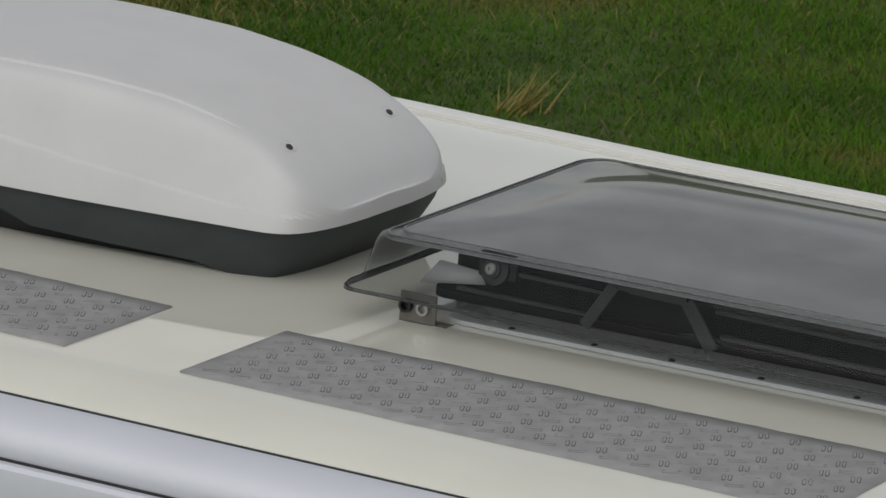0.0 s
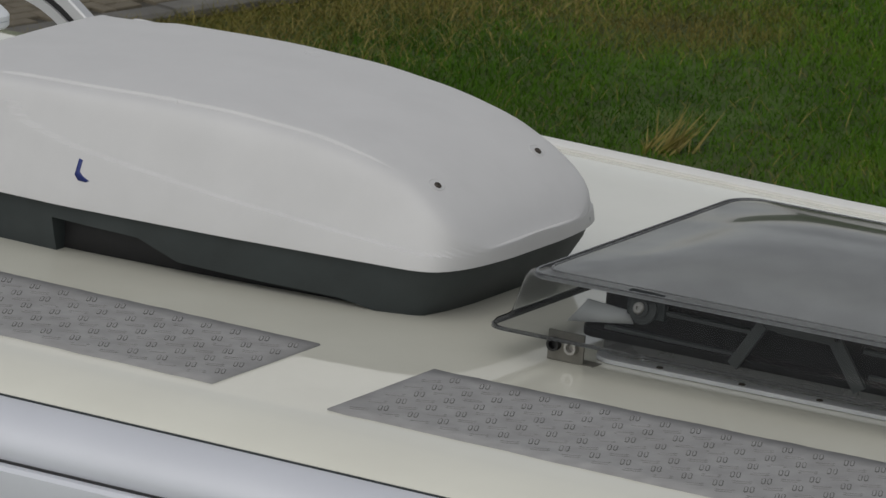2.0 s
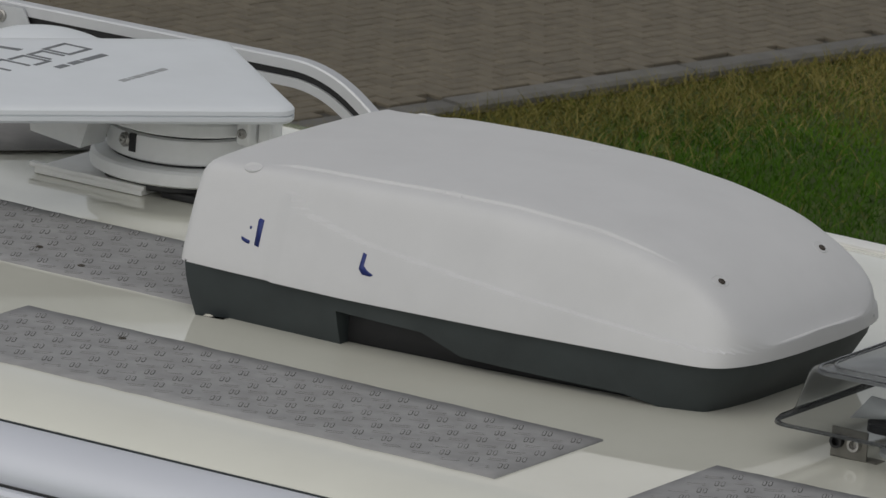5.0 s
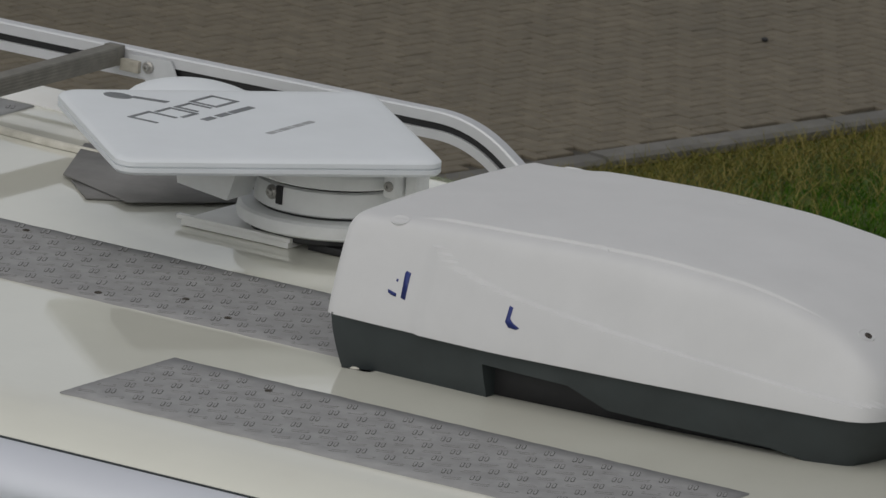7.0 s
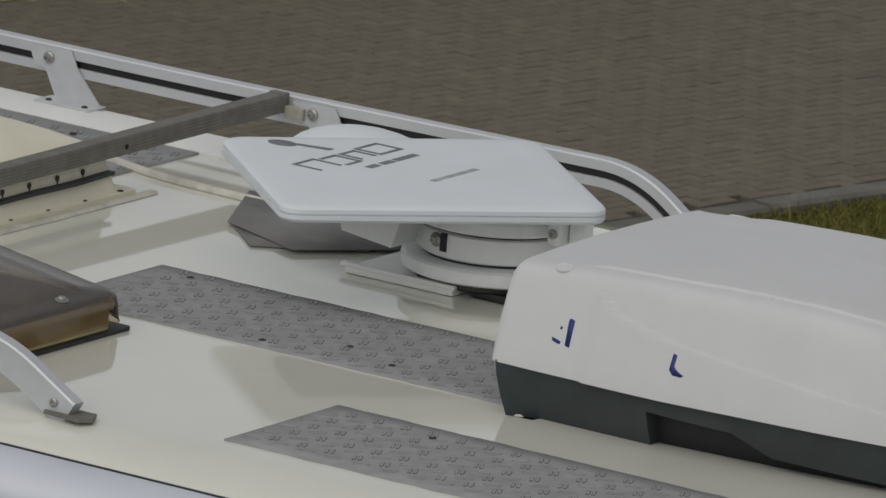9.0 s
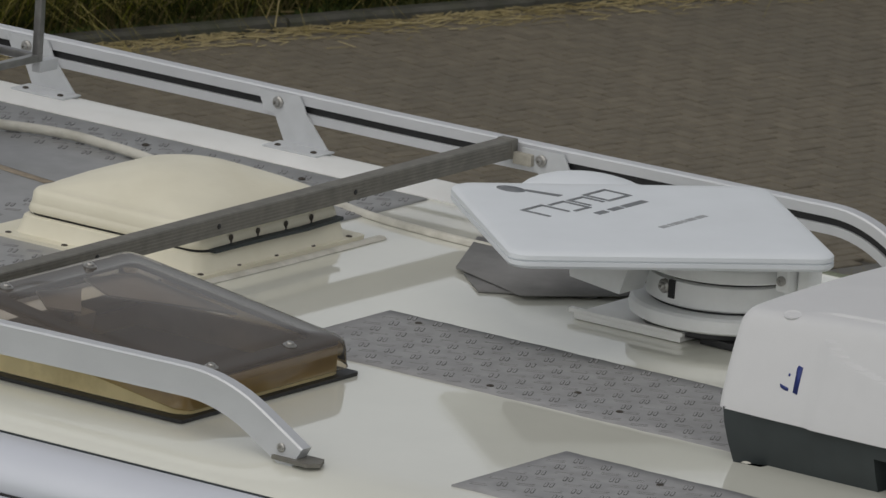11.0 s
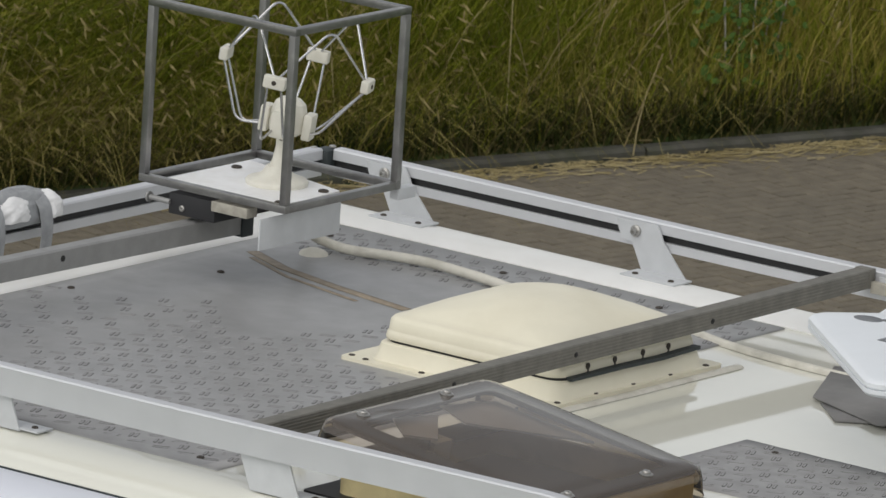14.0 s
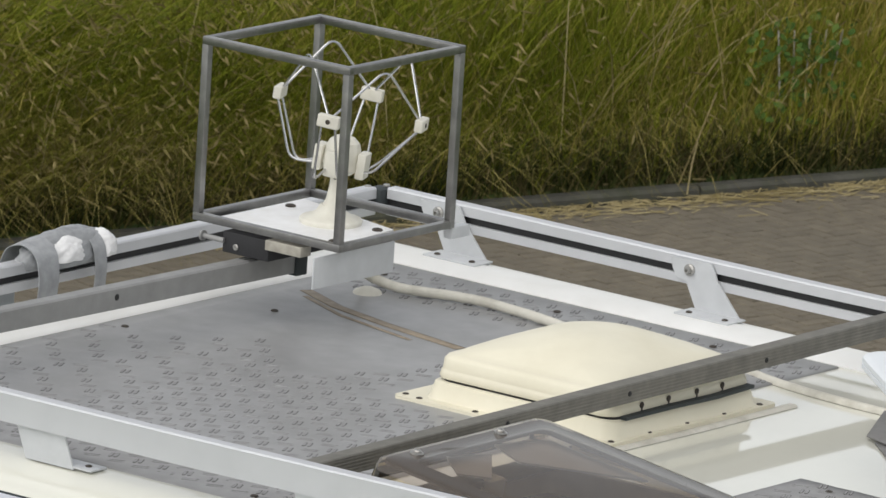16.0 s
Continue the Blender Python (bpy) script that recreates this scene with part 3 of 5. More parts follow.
def ac_tray():
    """A skirt that leans inwards, with an arched gap in each flank."""
    bm = bmesh.new()
    low = [(-0.2, 0.0), (0.22, 0.0), (0.2201, 0.060), (0.38, 0.053), (0.45, 0.022), (0.60, 0.016), (0.74, 0.012), (0.80, 0.0), (1.0, 0.0)]
    line = ac_outline()
    n = len(line)
    inward = []
    for i in range(n):
        a, b = Vector(line[i - 1]), Vector(line[(i + 1) % n])
        t = (b - a).normalized()
        inward.append(Vector((-t.y, t.x)))
    rings = []
    for f, extra in ((0, 0), (0.3, 0), (0.65, 0), (1.0, 0), (1.0, 0.05)):
        ring = []
        for (x, y), w in zip(line, inward):
            zb = lerp(x, low)
            z = 0.090 + (zb - 0.090) * f
            pull = 0.005 + (0.026 + 0.03 * max(0, (x - 0.8) / 0.15)) * ((0.090 - z) / 0.090) ** 1.5 + extra
            ring.append(bm.verts.new((x + w.x * pull, AC_MID + y + w.y * pull, z)))
        rings.append(ring)
    for a, b in zip(rings, rings[1:]):
        for k in range(n):
            bm.faces.new((a[k], a[(k + 1) % n], b[(k + 1) % n], b[k]))
    return bm


part("base_tray", ac_tray(), AC_DARK, ac, "dark grey plastic base tray", smooth=40)
# near-black block fills the tray's gaps in place of their shade
part("inner_base", prism([(x * 0.86 + 0.03, AC_MID + y * 0.84) for x, y in ac_outline()], 0.001, 0.08), CAVITY, ac, "dark inner base, coloured for the shade in the tray", smooth=0)
for sx, k in ((0.005, 0.10), (0.005, 0.90), (0.377, 0.14), (0.386, 0.86), (0.848, 0.23), (0.848, 0.77)):
    want = {0.10: 0.045, 0.90: 0.58, 0.14: 0.066, 0.86: 0.504, 0.23: 0.143, 0.77: 0.462}[k]
    k = min((j / 2000 for j in range(20, 1981)), key=lambda q: abs(ac_point(sx, q)[1] - want))
    c = Vector(ac_point(sx, k))
    n = (Vector(ac_point(sx + 0.01, k)) - Vector(ac_point(sx - 0.01, k))).cross(Vector(ac_point(sx, min(0.99, k + 0.01))) - Vector(ac_point(sx, max(0.01, k - 0.01)))).normalized()
    n = n if n.z > 0 else -n
    cup = lathe([(0.0135, -0.004), (0.0138, 0.0004), (0.0125, 0.0008), (0.0105, -0.0005), (0.002, -0.0008)], (0, 0, 0), 18)
    cup.transform(Matrix.Translation(c) @ n.to_track_quat("Z", "Y").to_matrix().to_4x4() @ Matrix.Diagonal((1.35, 1, 1, 1)))
    well = part("screw_well", cup, AC_WHITE, ac, "moulded screw recess")
    if sx > 0.5:
        part("screw", disc_screw(c + Vector((0.003, 0, 0)) - n * 0.0012, 0.0062, 0.003, n), DARK_BOLT, well)
part("badge", block(-0.003, 0.003, -0.036, 0.036, -0.007, 0.007, 0.001, Matrix.Translation((0.934, 0.475, 0.095)) @ Matrix.Rotation(radians(8), 4, "Z")), LIGHT_PRINT, ac, "small grey maker's plate")
for bx, by in ((-0.046, -0.306), (-0.036, -0.308)):
    part("sealant", lathe([(0.014, 0.0), (0.011, 0.003), (0.004, 0.005)], (bx, AC_MID + by, 0), 12), CABLE, ac, "squeezed-out pale sealant", smooth=60)
# what is left of the worn blue lettering on the flank

def flank_mark(outline):
    bm = bmesh.new()
    near = [bm.verts.new((x, ac_wall_y(x, z) - 0.0009, z)) for x, z in outline]
    deep = [bm.verts.new((x, ac_wall_y(x, z) + 0.003, z)) for x, z in outline]
    bm.faces.new(near)
    for k in range(len(outline)):
        j = (k + 1) % len(outline)
        bm.faces.new((near[k], near[j], deep[j], deep[k]))
    return part("worn_lettering", bm, BLUE_PRINT, ac, "worn remains of dark blue print", smooth=0)


flank_mark([(0.052, 0.138), (0.061, 0.136), (0.060, 0.179), (0.051, 0.181), (0.049, 0.177)])
flank_mark([(0.024, 0.147), (0.042, 0.143), (0.042, 0.138), (0.034, 0.139), (0.026, 0.142)])
flank_mark([(0.036, 0.166), (0.040, 0.165), (0.039, 0.161), (0.036, 0.162)])
flank_mark([(0.263, 0.166), (0.270, 0.164), (0.269, 0.146), (0.276, 0.140), (0.289, 0.134), (0.284, 0.131), (0.269, 0.132), (0.261, 0.140)])


# ---------- large tinted roof hatch ----------
HX0, HX1, HY0, HY1 = 1.068, 2.26, -0.052, 0.775
hatch = thing("roof_hatch", (1.6, 0.35, 0), "large grey-tinted acrylic roof hatch, closed, over a black frame", "roof hatch")


def rect_ring(x0, x1, y0, y1, r, steps=6):
    out = []
    for cx, cy, a0 in ((x1 - r, y1 - r, 0), (x0 + r, y1 - r, 90), (x0 + r, y0 + r, 180), (x1 - r, y0 + r, 270)):
        for k in range(steps + 1):
            a = radians(a0 + 90 * k / steps)
            out.append((cx + r * math.cos(a), cy + r * math.sin(a)))
    return out


def hatch_dome():
    bm = bmesh.new()
    levels = [(-0.004, 0.050, 0.035), (-0.001, 0.0525, 0.036), (0.0, 0.056, 0.036), (0.004, 0.0595, 0.036), (0.026, 0.063, 0.036), (0.034, 0.068, 0.037), (0.042, 0.090, 0.038),
              (0.050, 0.112, 0.040), (0.056, 0.124, 0.042), (0.060, 0.1285, 0.044), (0.066, 0.1305, 0.045), (0.082, 0.131, 0.045), (0.085, 0.1335, 0.045), (0.089, 0.134, 0.045), (0.10, 0.1355, 0.05),
              (0.15, 0.1385, 0.07), (0.18, 0.142, 0.08), (0.21, 0.1485, 0.09), (0.25, 0.155, 0.09), (0.30, 0.159, 0.09), (0.40, 0.161, 0.013)]
    rings = []
    for inset, z, r in levels:
        i2 = min(inset, 0.41)
        ix = inset * 0.35 if inset < 0.059 else 0.0205 + (inset - 0.059)
        ring = rect_ring(HX0 + ix, HX1 - ix, HY0 + i2, HY1 - i2, min(r, (HY1 - HY0) / 2 - i2 - 0.001 if i2 < 0.41 else 0.002))
        rings.append([bm.verts.new((x, y, z + rise(x) + 0.016 * min(1, max(0, (z - 0.06) / 0.07)) * math.sin(math.pi * (x - HX0 + 0.005) / (HX1 - HX0 + 0.01)))) for x, y in ring])
    for a, b in zip(rings, rings[1:]):
        for k in range(len(a)):
            m = (k + 1) % len(a)
            bm.faces.new((a[k], a[m], b[m], b[k]))
    bm.faces.new(rings[-1])
    return bm


pane = bmesh.new()
pane_rings = []
for inset, dz, r in ((0.064, 0.1235, 0.045), (0.10, 0.1295, 0.05), (0.18, 0.136, 0.08), (0.25, 0.149, 0.09), (0.40, 0.155, 0.012)):
    ix = inset - 0.036
    pane_rings.append([pane.verts.new((x, y, dz + rise(x) + 0.015 * math.sin(math.pi * (x - HX0 + 0.005) / (HX1 - HX0 + 0.01)))) for x, y in rect_ring(HX0 + ix, HX1 - ix, HY0 + inset, HY1 - inset, r)])
for a, b in zip(pane_rings, pane_rings[1:]):
    for k in range(len(a)):
        pane.faces.new((a[k], a[(k + 1) % len(a)], b[(k + 1) % len(a)], b[k]))
pane.faces.new(pane_rings[-1])
part("inner_pane", pane, INNER_PANE, hatch, "inner pane of the double-glazed dome, pale haze for reflected sky", smooth=50)
dome = part("dome", hatch_dome(), SMOKE, hatch, "grey see-through acrylic dome with rolled rim", smooth=50)


def frame_ring(x0, x1, y0, y1, width, z0, z1, r, bevel=0.002):
    outer, inner = rect_ring(x0, x1, y0, y1, r), rect_ring(x0 + width, x1 - width, y0 + width, y1 - width, max(0.004, r - width * 0.6))
    bm = bmesh.new()
    layers = []
    for ring, z in ((outer, z0), (outer, z1), (inner, z1), (inner, z0)):
        layers.append([bm.verts.new((x, y, z + rise(x))) for x, y in ring])
    for a, b in zip(layers, layers[1:] + layers[:1]):
        for k in range(len(a)):
            m = (k + 1) % len(a)
            bm.faces.new((a[k], a[m], b[m], b[k]))
    return bevelled(bm, bevel, 1, 60)


part("dome_rim", frame_ring(HX0 - 0.002, HX1 + 0.002, HY0 - 0.002, HY1 + 0.002, 0.006, 0.049, 0.054, 0.036, 0.001), EDGE_SMOKE, hatch, "dark lower edge of the dome")
part("base_frame", frame_ring(1.195, 2.10, 0.075, 0.69, 0.05, 0.002, 0.050, 0.05), CLEAR_SKIRT, hatch, "cloudy pale base frame")
part("base_flange", frame_ring(1.20, 2.12, 0.045, 0.71, 0.03, 0.001, 0.008, 0.05), ALU_SHADE, hatch, "thin pale mounting flange")
part("inner_frame", frame_ring(1.215, 2.12, 0.050, 0.69, 0.045, 0.060, 0.118, 0.03, 0.006), HATCH_BLACK, hatch, "black inner frame")
part("inner_frame", frame_ring(1.190, 2.13, 0.030, 0.70, 0.08, 0.044, 0.058, 0.03, 0.003), HATCH_BLACK, hatch, "black inner rim")
part("blind", prism(rect_ring(1.235, 2.10, 0.09, 0.66, 0.02), 0.085, 0.09), BLIND, hatch, "closed dark blind under the dome")
def flat_arm(x0, z0, x1, z1, y, width):
    """A flat strip leaning along the frame's front."""
    d = Vector((x1 - x0, 0, z1 - z0)).normalized() * width / 2
    n = (d.z, -d.x)
    ring = [(x0 - n[0], z0 - n[1]), (x0 + n[0], z0 + n[1]), (x1 + n[0], z1 + n[1]), (x1 - n[0], z1 - n[1])]
    return prism(ring, y, y + 0.006, axis="y", bevel=0.0012)


part("latch_arm", flat_arm(1.477, 0.054, 1.526, 0.130, 0.022, 0.019), LATCH_GREY, hatch, "slanting grey latch arm")
part("latch_arm", flat_arm(1.657, 0.128, 1.706, 0.058, 0.022, 0.023), LATCH_GREY, hatch, "slanting grey latch arm")
part("latch_bar", flat_arm(1.527, 0.129, 1.655, 0.131, 0.024, 0.012), LATCH_GREY, hatch, "dark grey latch cross bar")
# frame ribs that also stand in for the pale reflected streaks along it
for x0, x1, z in ((1.235, 1.475, 0.066), (1.30, 1.505, 0.108), (1.712, 2.10, 0.072), (1.70, 2.10, 0.112), (1.545, 1.645, 0.116)):
    part("frame_rib", block(x0, x1, 0.036, 0.047, z - 0.0035, z + 0.0035, 0.002, pose(0, 0, 0.012 * (x0 - 1.2))), LATCH_GREY, hatch, "grey rib of the inner frame, also drawing reflected streaks")
knob_at = Vector((1.309, 0.030, 0.110))
k = lathe([(0.024, 0), (0.024, 0.006), (0.014, 0.010), (0.014, 0.016), (0.006, 0.018)], (0, 0, 0), 24)
k.transform(Matrix.Translation(knob_at) @ Matrix.Rotation(radians(72), 4, "X"))
knob = part("locking_knob", k, LATCH_GREY, hatch, "round grey washer seen through the dome")
part("knob_centre", disc_screw(knob_at + Vector((0, -0.018, 0.006)), 0.010, 0.005, (0, -1, 0.35)), BOLT, knob)
part("knob_block", block(1.275, 1.345, 0.031, 0.046, 0.096, 0.138, 0.005), AC_DARK, hatch, "dark mounting block of the washer")
part("strut_panel", prism([(1.165, 0.062), (1.285, 0.080), (1.275, 0.100), (1.20, 0.105)], 0.040, 0.043, axis="y"), ALU_SHADE, hatch, "pale triangular strut inside the dome", smooth=0)
# a bead added round the dome's shoulder to draw its grey refracted edge line
def dome_bead(inset, z, width, height):
    bm = bmesh.new()
    layers = []
    for d, h in ((0, 0), (width * 0.25, height), (width * 0.75, height), (width, 0)):
        i2 = inset + d
        ix = 0.0205 + (i2 - 0.059)
        layers.append([bm.verts.new((x, y, z + h + rise(x) + 0.016 * math.sin(math.pi * (x - HX0 + 0.005) / (HX1 - HX0 + 0.01)))) for x, y in rect_ring(HX0 + ix, HX1 - ix, HY0 + i2, HY1 - i2, 0.045)])
    for a, b in zip(layers, layers[1:] + layers[:1]):
        for k in range(len(a)):
            m = (k + 1) % len(a)
            bm.faces.new((a[k], a[m], b[m], b[k]))
    return bm


part("shoulder_edge_line", dome_bead(0.0650, 0.1292, 0.006, 0.0022), EDGE_SMOKE, dome, "added bead drawing the grey refracted line of the dome's shoulder")
part("shoulder_edge_line", dome_bead(0.0840, 0.1332, 0.004, 0.0016), EDGE_SMOKE, dome, "second thin bead added for the shoulder's edge line")
# bracket with two sleeves under the rim
bracket = part("hinge_bracket", merged(block(1.150, 1.216, 0.010, 0.014, 0.002, 0.052, 0.001), block(1.150, 1.235, 0.010, 0.040, 0.001, 0.005, 0.001)), BAR_GREY, hatch, "small grey metal hinge bracket")
for bx, mat in ((1.164, BLACK), (1.196, BOLT)):
    s = lathe([(0.011, 0), (0.011, 0.012), (0.007, 0.012), (0.007, 0.002), (0.001, 0.002)], (0, 0, 0), 18)
    s.transform(Matrix.Translation((bx, 0.011, 0.030)) @ Matrix.Rotation(radians(90), 4, "X"))
    part("sleeve", s, mat, bracket)
for bx in (1.33, 1.48, 1.62, 1.78, 1.95):
    part("screw", disc_screw((bx, 0.057, 0.007 + rise(bx)), 0.006, 0.003), DARK_BOLT, hatch)


# ---------- satellite antenna ----------
dish = thing("satellite_antenna", (-0.60, 0.74, 0), "white flat satellite antenna folded down on its turntable", "satellite antenna")
DC = Vector((-0.665, 0.585, 0.0))
DU = Vector((0.671, 0.741, 0)).normalized()      # along the long edge
DV = Vector((-0.741, 0.671, 0)).normalized()
DISH = Matrix.Translation((DC.x, DC.y, 0.205)) @ Matrix(((DU.x, DV.x, 0, 0), (DU.y, DV.y, 0, 0), (0, 0, 1, 0), (0, 0, 0, 1)))
bm = bmesh.new()
rings = []
for inset, z, r in ((0.02, -0.034, 0.03), (0.004, -0.031, 0.035), (0.0, -0.026, 0.037), (0.0, -0.019, 0.037), (0.003, -0.018, 0.036), (0.003, -0.0165, 0.036), (0.0, -0.0155, 0.037),
                    (0.0005, -0.008, 0.037), (0.004, -0.004, 0.036), (0.010, -0.0015, 0.034), (0.024, 0.0005, 0.03), (0.045, 0.0035, 0.025), (0.06, 0.0045, 0.022)):
    rings.append([bm.verts.new(DISH @ Vector((x, y, z))) for x, y in rect_ring(-0.287 + inset, 0.287 - inset, -0.257 + inset, 0.257 - inset, r)])
for a, b in zip(rings, rings[1:]):
    for k in range(len(a)):
        m = (k + 1) % len(a)
        bm.faces.new((a[k], a[m], b[m], b[k]))
bm.faces.new(rings[0])
bm.faces.new(rings[-1])
panel = part("panel", bm, DISH_WHITE, dish, "cool white flat antenna panel with a double edge line", smooth=30)




def outlined(x0, x1, y0, y1, w, skip=()):
    """Sides of a hollow rectangle in world axes, as blocks on the panel's face."""
    sides = {"l": (x0, x0 + w, y0, y1), "r": (x1 - w, x1, y0, y1), "b": (x0 + w, x1 - w, y0, y0 + w), "t": (x0 + w, x1 - w, y1 - w, y1)}
    return [block(*b, 0.2086, 0.2102, 0) for k, b in sides.items() if k not in skip]


for x0, x1, y0, y1, w, skip in ((-0.822, -0.752, 0.442, 0.507, 0.008, "r"), (-0.814, -0.752, 0.513, 0.560, 0.008, "b"), (-0.812, -0.754, 0.567, 0.615, 0.008, "r"), (-0.818, -0.758, 0.622, 0.692, 0.008, "")):
    part("print_block", merged(*outlined(x0, x1, y0, y1, w, skip)), DARK_PRINT, panel, "dark grey printed mark", smooth=0)
for y0, y1 in ((0.527, 0.557), (0.568, 0.602), (0.608, 0.674)):
    part("print_bar", block(-0.727, -0.712, y0, y1, 0.2086, 0.2102, 0), DARK_PRINT, panel, "small grey printed bar")
for y0, y1 in ((0.531, 0.553), (0.558, 0.566), (0.571, 0.594), (0.598, 0.605), (0.610, 0.636), (0.641, 0.667)):
    part("print_bar", block(-0.594, -0.582, y0, y1, 0.2086, 0.2102, 0), LIGHT_PRINT, panel, "grey printed bar")
part("print_symbol", merged(prism([(-0.925 + 0.028 * math.cos(a), 0.562 + 0.020 * math.sin(a)) for a in [k * math.pi / 10 for k in range(20)]], 0.2055, 0.2100),
                            prism([(-0.905, 0.566), (-0.838, 0.580), (-0.838, 0.596), (-0.905, 0.580)], 0.2055, 0.2101)), DARK_PRINT, panel, "grey printed symbol", smooth=0)

TURN = (-0.575, 0.728)
part("mount_plate", merged(block(-0.79, -0.565, 0.582, 0.76, 0.001, 0.012, 0.002), block(-0.80, -0.56, 0.580, 0.593, 0.012, 0.020, 0.002)), ROOF_WHITE, dish, "white mounting plate bolted to the roof")
part("base_ring", lathe([(0.158, 0.027), (0.165, 0.031), (0.167, 0.042), (0.165, 0.052), (0.159, 0.056), (0.13, 0.057)], (*TURN, 0), 64), DRUM_WHITE, dish, "round white base ring", smooth=30)
part("under_ring", lathe([(0.140, 0.012), (0.142, 0.016), (0.140, 0.028)], (*TURN, 0), 48), BLACK, dish, "dark foot below the base ring")
# black rings stand in for the shade between the turntable's tiers
part("shadow_gap", lathe([(0.130, 0.056), (0.130, 0.063)], (*TURN, 0), 48), BLACK, dish, "black ring standing in for shade in the turntable's gap")
part("turntable", lathe([(0.134, 0.062), (0.138, 0.065), (0.138, 0.100), (0.137, 0.105), (0.13, 0.107)], (*TURN, 0), 64), DRUM_WHITE, dish, "white turning drum", smooth=30)
part("shadow_gap", lathe([(0.126, 0.107), (0.126, 0.114)], (*TURN, 0), 48), BLACK, dish)
part("top_plate", lathe([(0.144, 0.114), (0.148, 0.118), (0.148, 0.136), (0.145, 0.141), (0.12, 0.143)], (*TURN, 0), 64), DRUM_WHITE, dish, "white top plate of the drum", smooth=30)
part("arm", merged(block(-0.80, -0.50, 0.60, 0.66, 0.132, 0.150, 0.004), prism([(-0.79, 0.118), (-0.665, 0.118), (-0.680, 0.070), (-0.785, 0.082)], 0.555, 0.63, axis="y", bevel=0.004)), DRUM_WHITE, dish, "white lifting arm under the panel")
part("panel_carrier", merged(block(-0.2, 0.2, -0.1, 0.1, -0.055, -0.033, 0.004, DISH)), CAVITY, dish, "dark carrier below the panel")
for hx, hy in ((-0.412, 0.672), (-0.382, 0.694)):
    part("hinge_lug", block(hx - 0.014, hx + 0.014, hy - 0.02, hy + 0.02, 0.108, 0.155, 0.008, segments=3), DRUM_WHITE, dish, "rounded hinge lug")
part("hinge_bolt", disc_screw((-0.412, 0.652, 0.130), 0.009, 0.006, (0, -1, 0)), BOLT, dish)
for a in (-1.85, -1.72):
    at = Vector((TURN[0] + 0.137 * math.cos(a), TURN[1] + 0.137 * math.sin(a), 0.092))
    out = Vector((math.cos(a), math.sin(a), 0))
    if a < -1.8:
        part("drum_bolt", merged(disc_screw(at, 0.013, 0.008, out), disc_screw(at + out * 0.006, 0.008, 0.006, out)), BOLT, dish, "dull bolt in the side of the drum")
    else:
        part("drum_slot", block(-0.003, 0.004, -0.007, 0.007, -0.018, 0.014, 0.001, Matrix.Translation(at) @ Matrix.Rotation(a, 4, "Z")), CAVITY, dish, "dark slot in the drum")
part("cable_gland", block(-0.700, -0.675, 0.655, 0.672, 0.07, 0.098, 0.004), TIMBER, dish, "olive cable gland")
part("base_foot", block(-0.54, -0.47, 0.605, 0.64, 0.001, 0.014, 0.002), BLACK, dish, "dark foot")
hood = bmesh.new()
bmesh.ops.create_uvsphere(hood, u_segments=32, v_segments=16, radius=1)
hood.transform(Matrix.Translation((-1.04, 0.98, 0.09)) @ Matrix.Rotation(radians(10), 4, "Z") @ Matrix.Diagonal((0.145, 0.10, 0.062, 1)))
bmesh.ops.bisect_plane(hood, geom=hood.verts[:] + hood.edges[:] + hood.faces[:], plane_co=(0, 0, 0.04), plane_no=(0, 0, -1), clear_outer=True)
part("converter_hood", merged(hood, block(-1.12, -0.86, 0.90, 1.03, 0.002, 0.06, 0.01)), DISH_WHITE, dish, "rounded white hood behind the panel", smooth=40)

pad = thing("sealing_sheet", (-1.05, 0.78, 0), "dark grey flexible sheet lying under the antenna", "sheet")
part("sheet", prism([(-1.125, 0.700), (-0.93, 0.62), (-0.78, 0.80), (-0.98, 1.05), (-1.235, 0.92)], 0.007, 0.010, bevel=0.001), PAD, pad, smooth=0)
part("lower_flap", prism([(-1.10, 0.69), (-1.008, 0.605), (-0.845, 0.735), (-0.95, 0.83)], 0.001, 0.005, bevel=0.001), PAD, pad, smooth=0)
part("packing", prism([(-1.08, 0.74), (-0.95, 0.67), (-0.85, 0.78), (-0.98, 0.98), (-1.16, 0.9)], 0.001, 0.007), BLACK, pad, smooth=0)

# ---------- roof rails ----------
FRY, NRY = 1.25, -0.578
rails = thing("roof_rail", (-1.6, 0.3, 0), "silver aluminium roof rail on sheet metal brackets", "roof rail")
C_IN = [(-0.014, -0.026), (0.014, -0.026), (0.014, 0.023), (0.011, 0.026), (-0.011, 0.026), (-0.014, 0.023), (-0.014, 0.005), (-0.006, 0.005), (-0.006, -0.009), (-0.014, -0.009)]
far_line = rounded([(-2.63, FRY, 0.083), (-1.6, FRY, 0.083), (-0.625, FRY, 0.094), (-0.485, FRY, -0.004)], 0.12, 8)
near_line = rounded([(-2.63, NRY, 0.081), (-1.6, NRY, 0.083), (-0.68, NRY, 0.094), (-0.525, NRY, 0.004)], 0.13, 8)
part("far_rail", swept(far_line, C_IN, side=(0, 1, 0)), ALU, rails, "silver rail with a dark slot, front end bent down")
part("slot", swept([p + Vector((0, -0.0075, 0.0)) for p in far_line], [(-0.001, -0.0085), (0.001, -0.0085), (0.001, 0.0045), (-0.001, 0.0045)], side=(0, 1, 0)), BLACK, rails, "black insert in the rail slot")
part("near_rail", swept(near_line, [(-a, b) for a, b in C_IN], side=(0, 1, 0)), ALU, rails, "silver rail, front end bent down to the roof")
rear_line = [(-2.657, NRY + 0.02, 0.083), (-2.657, FRY - 0.03, 0.083)]
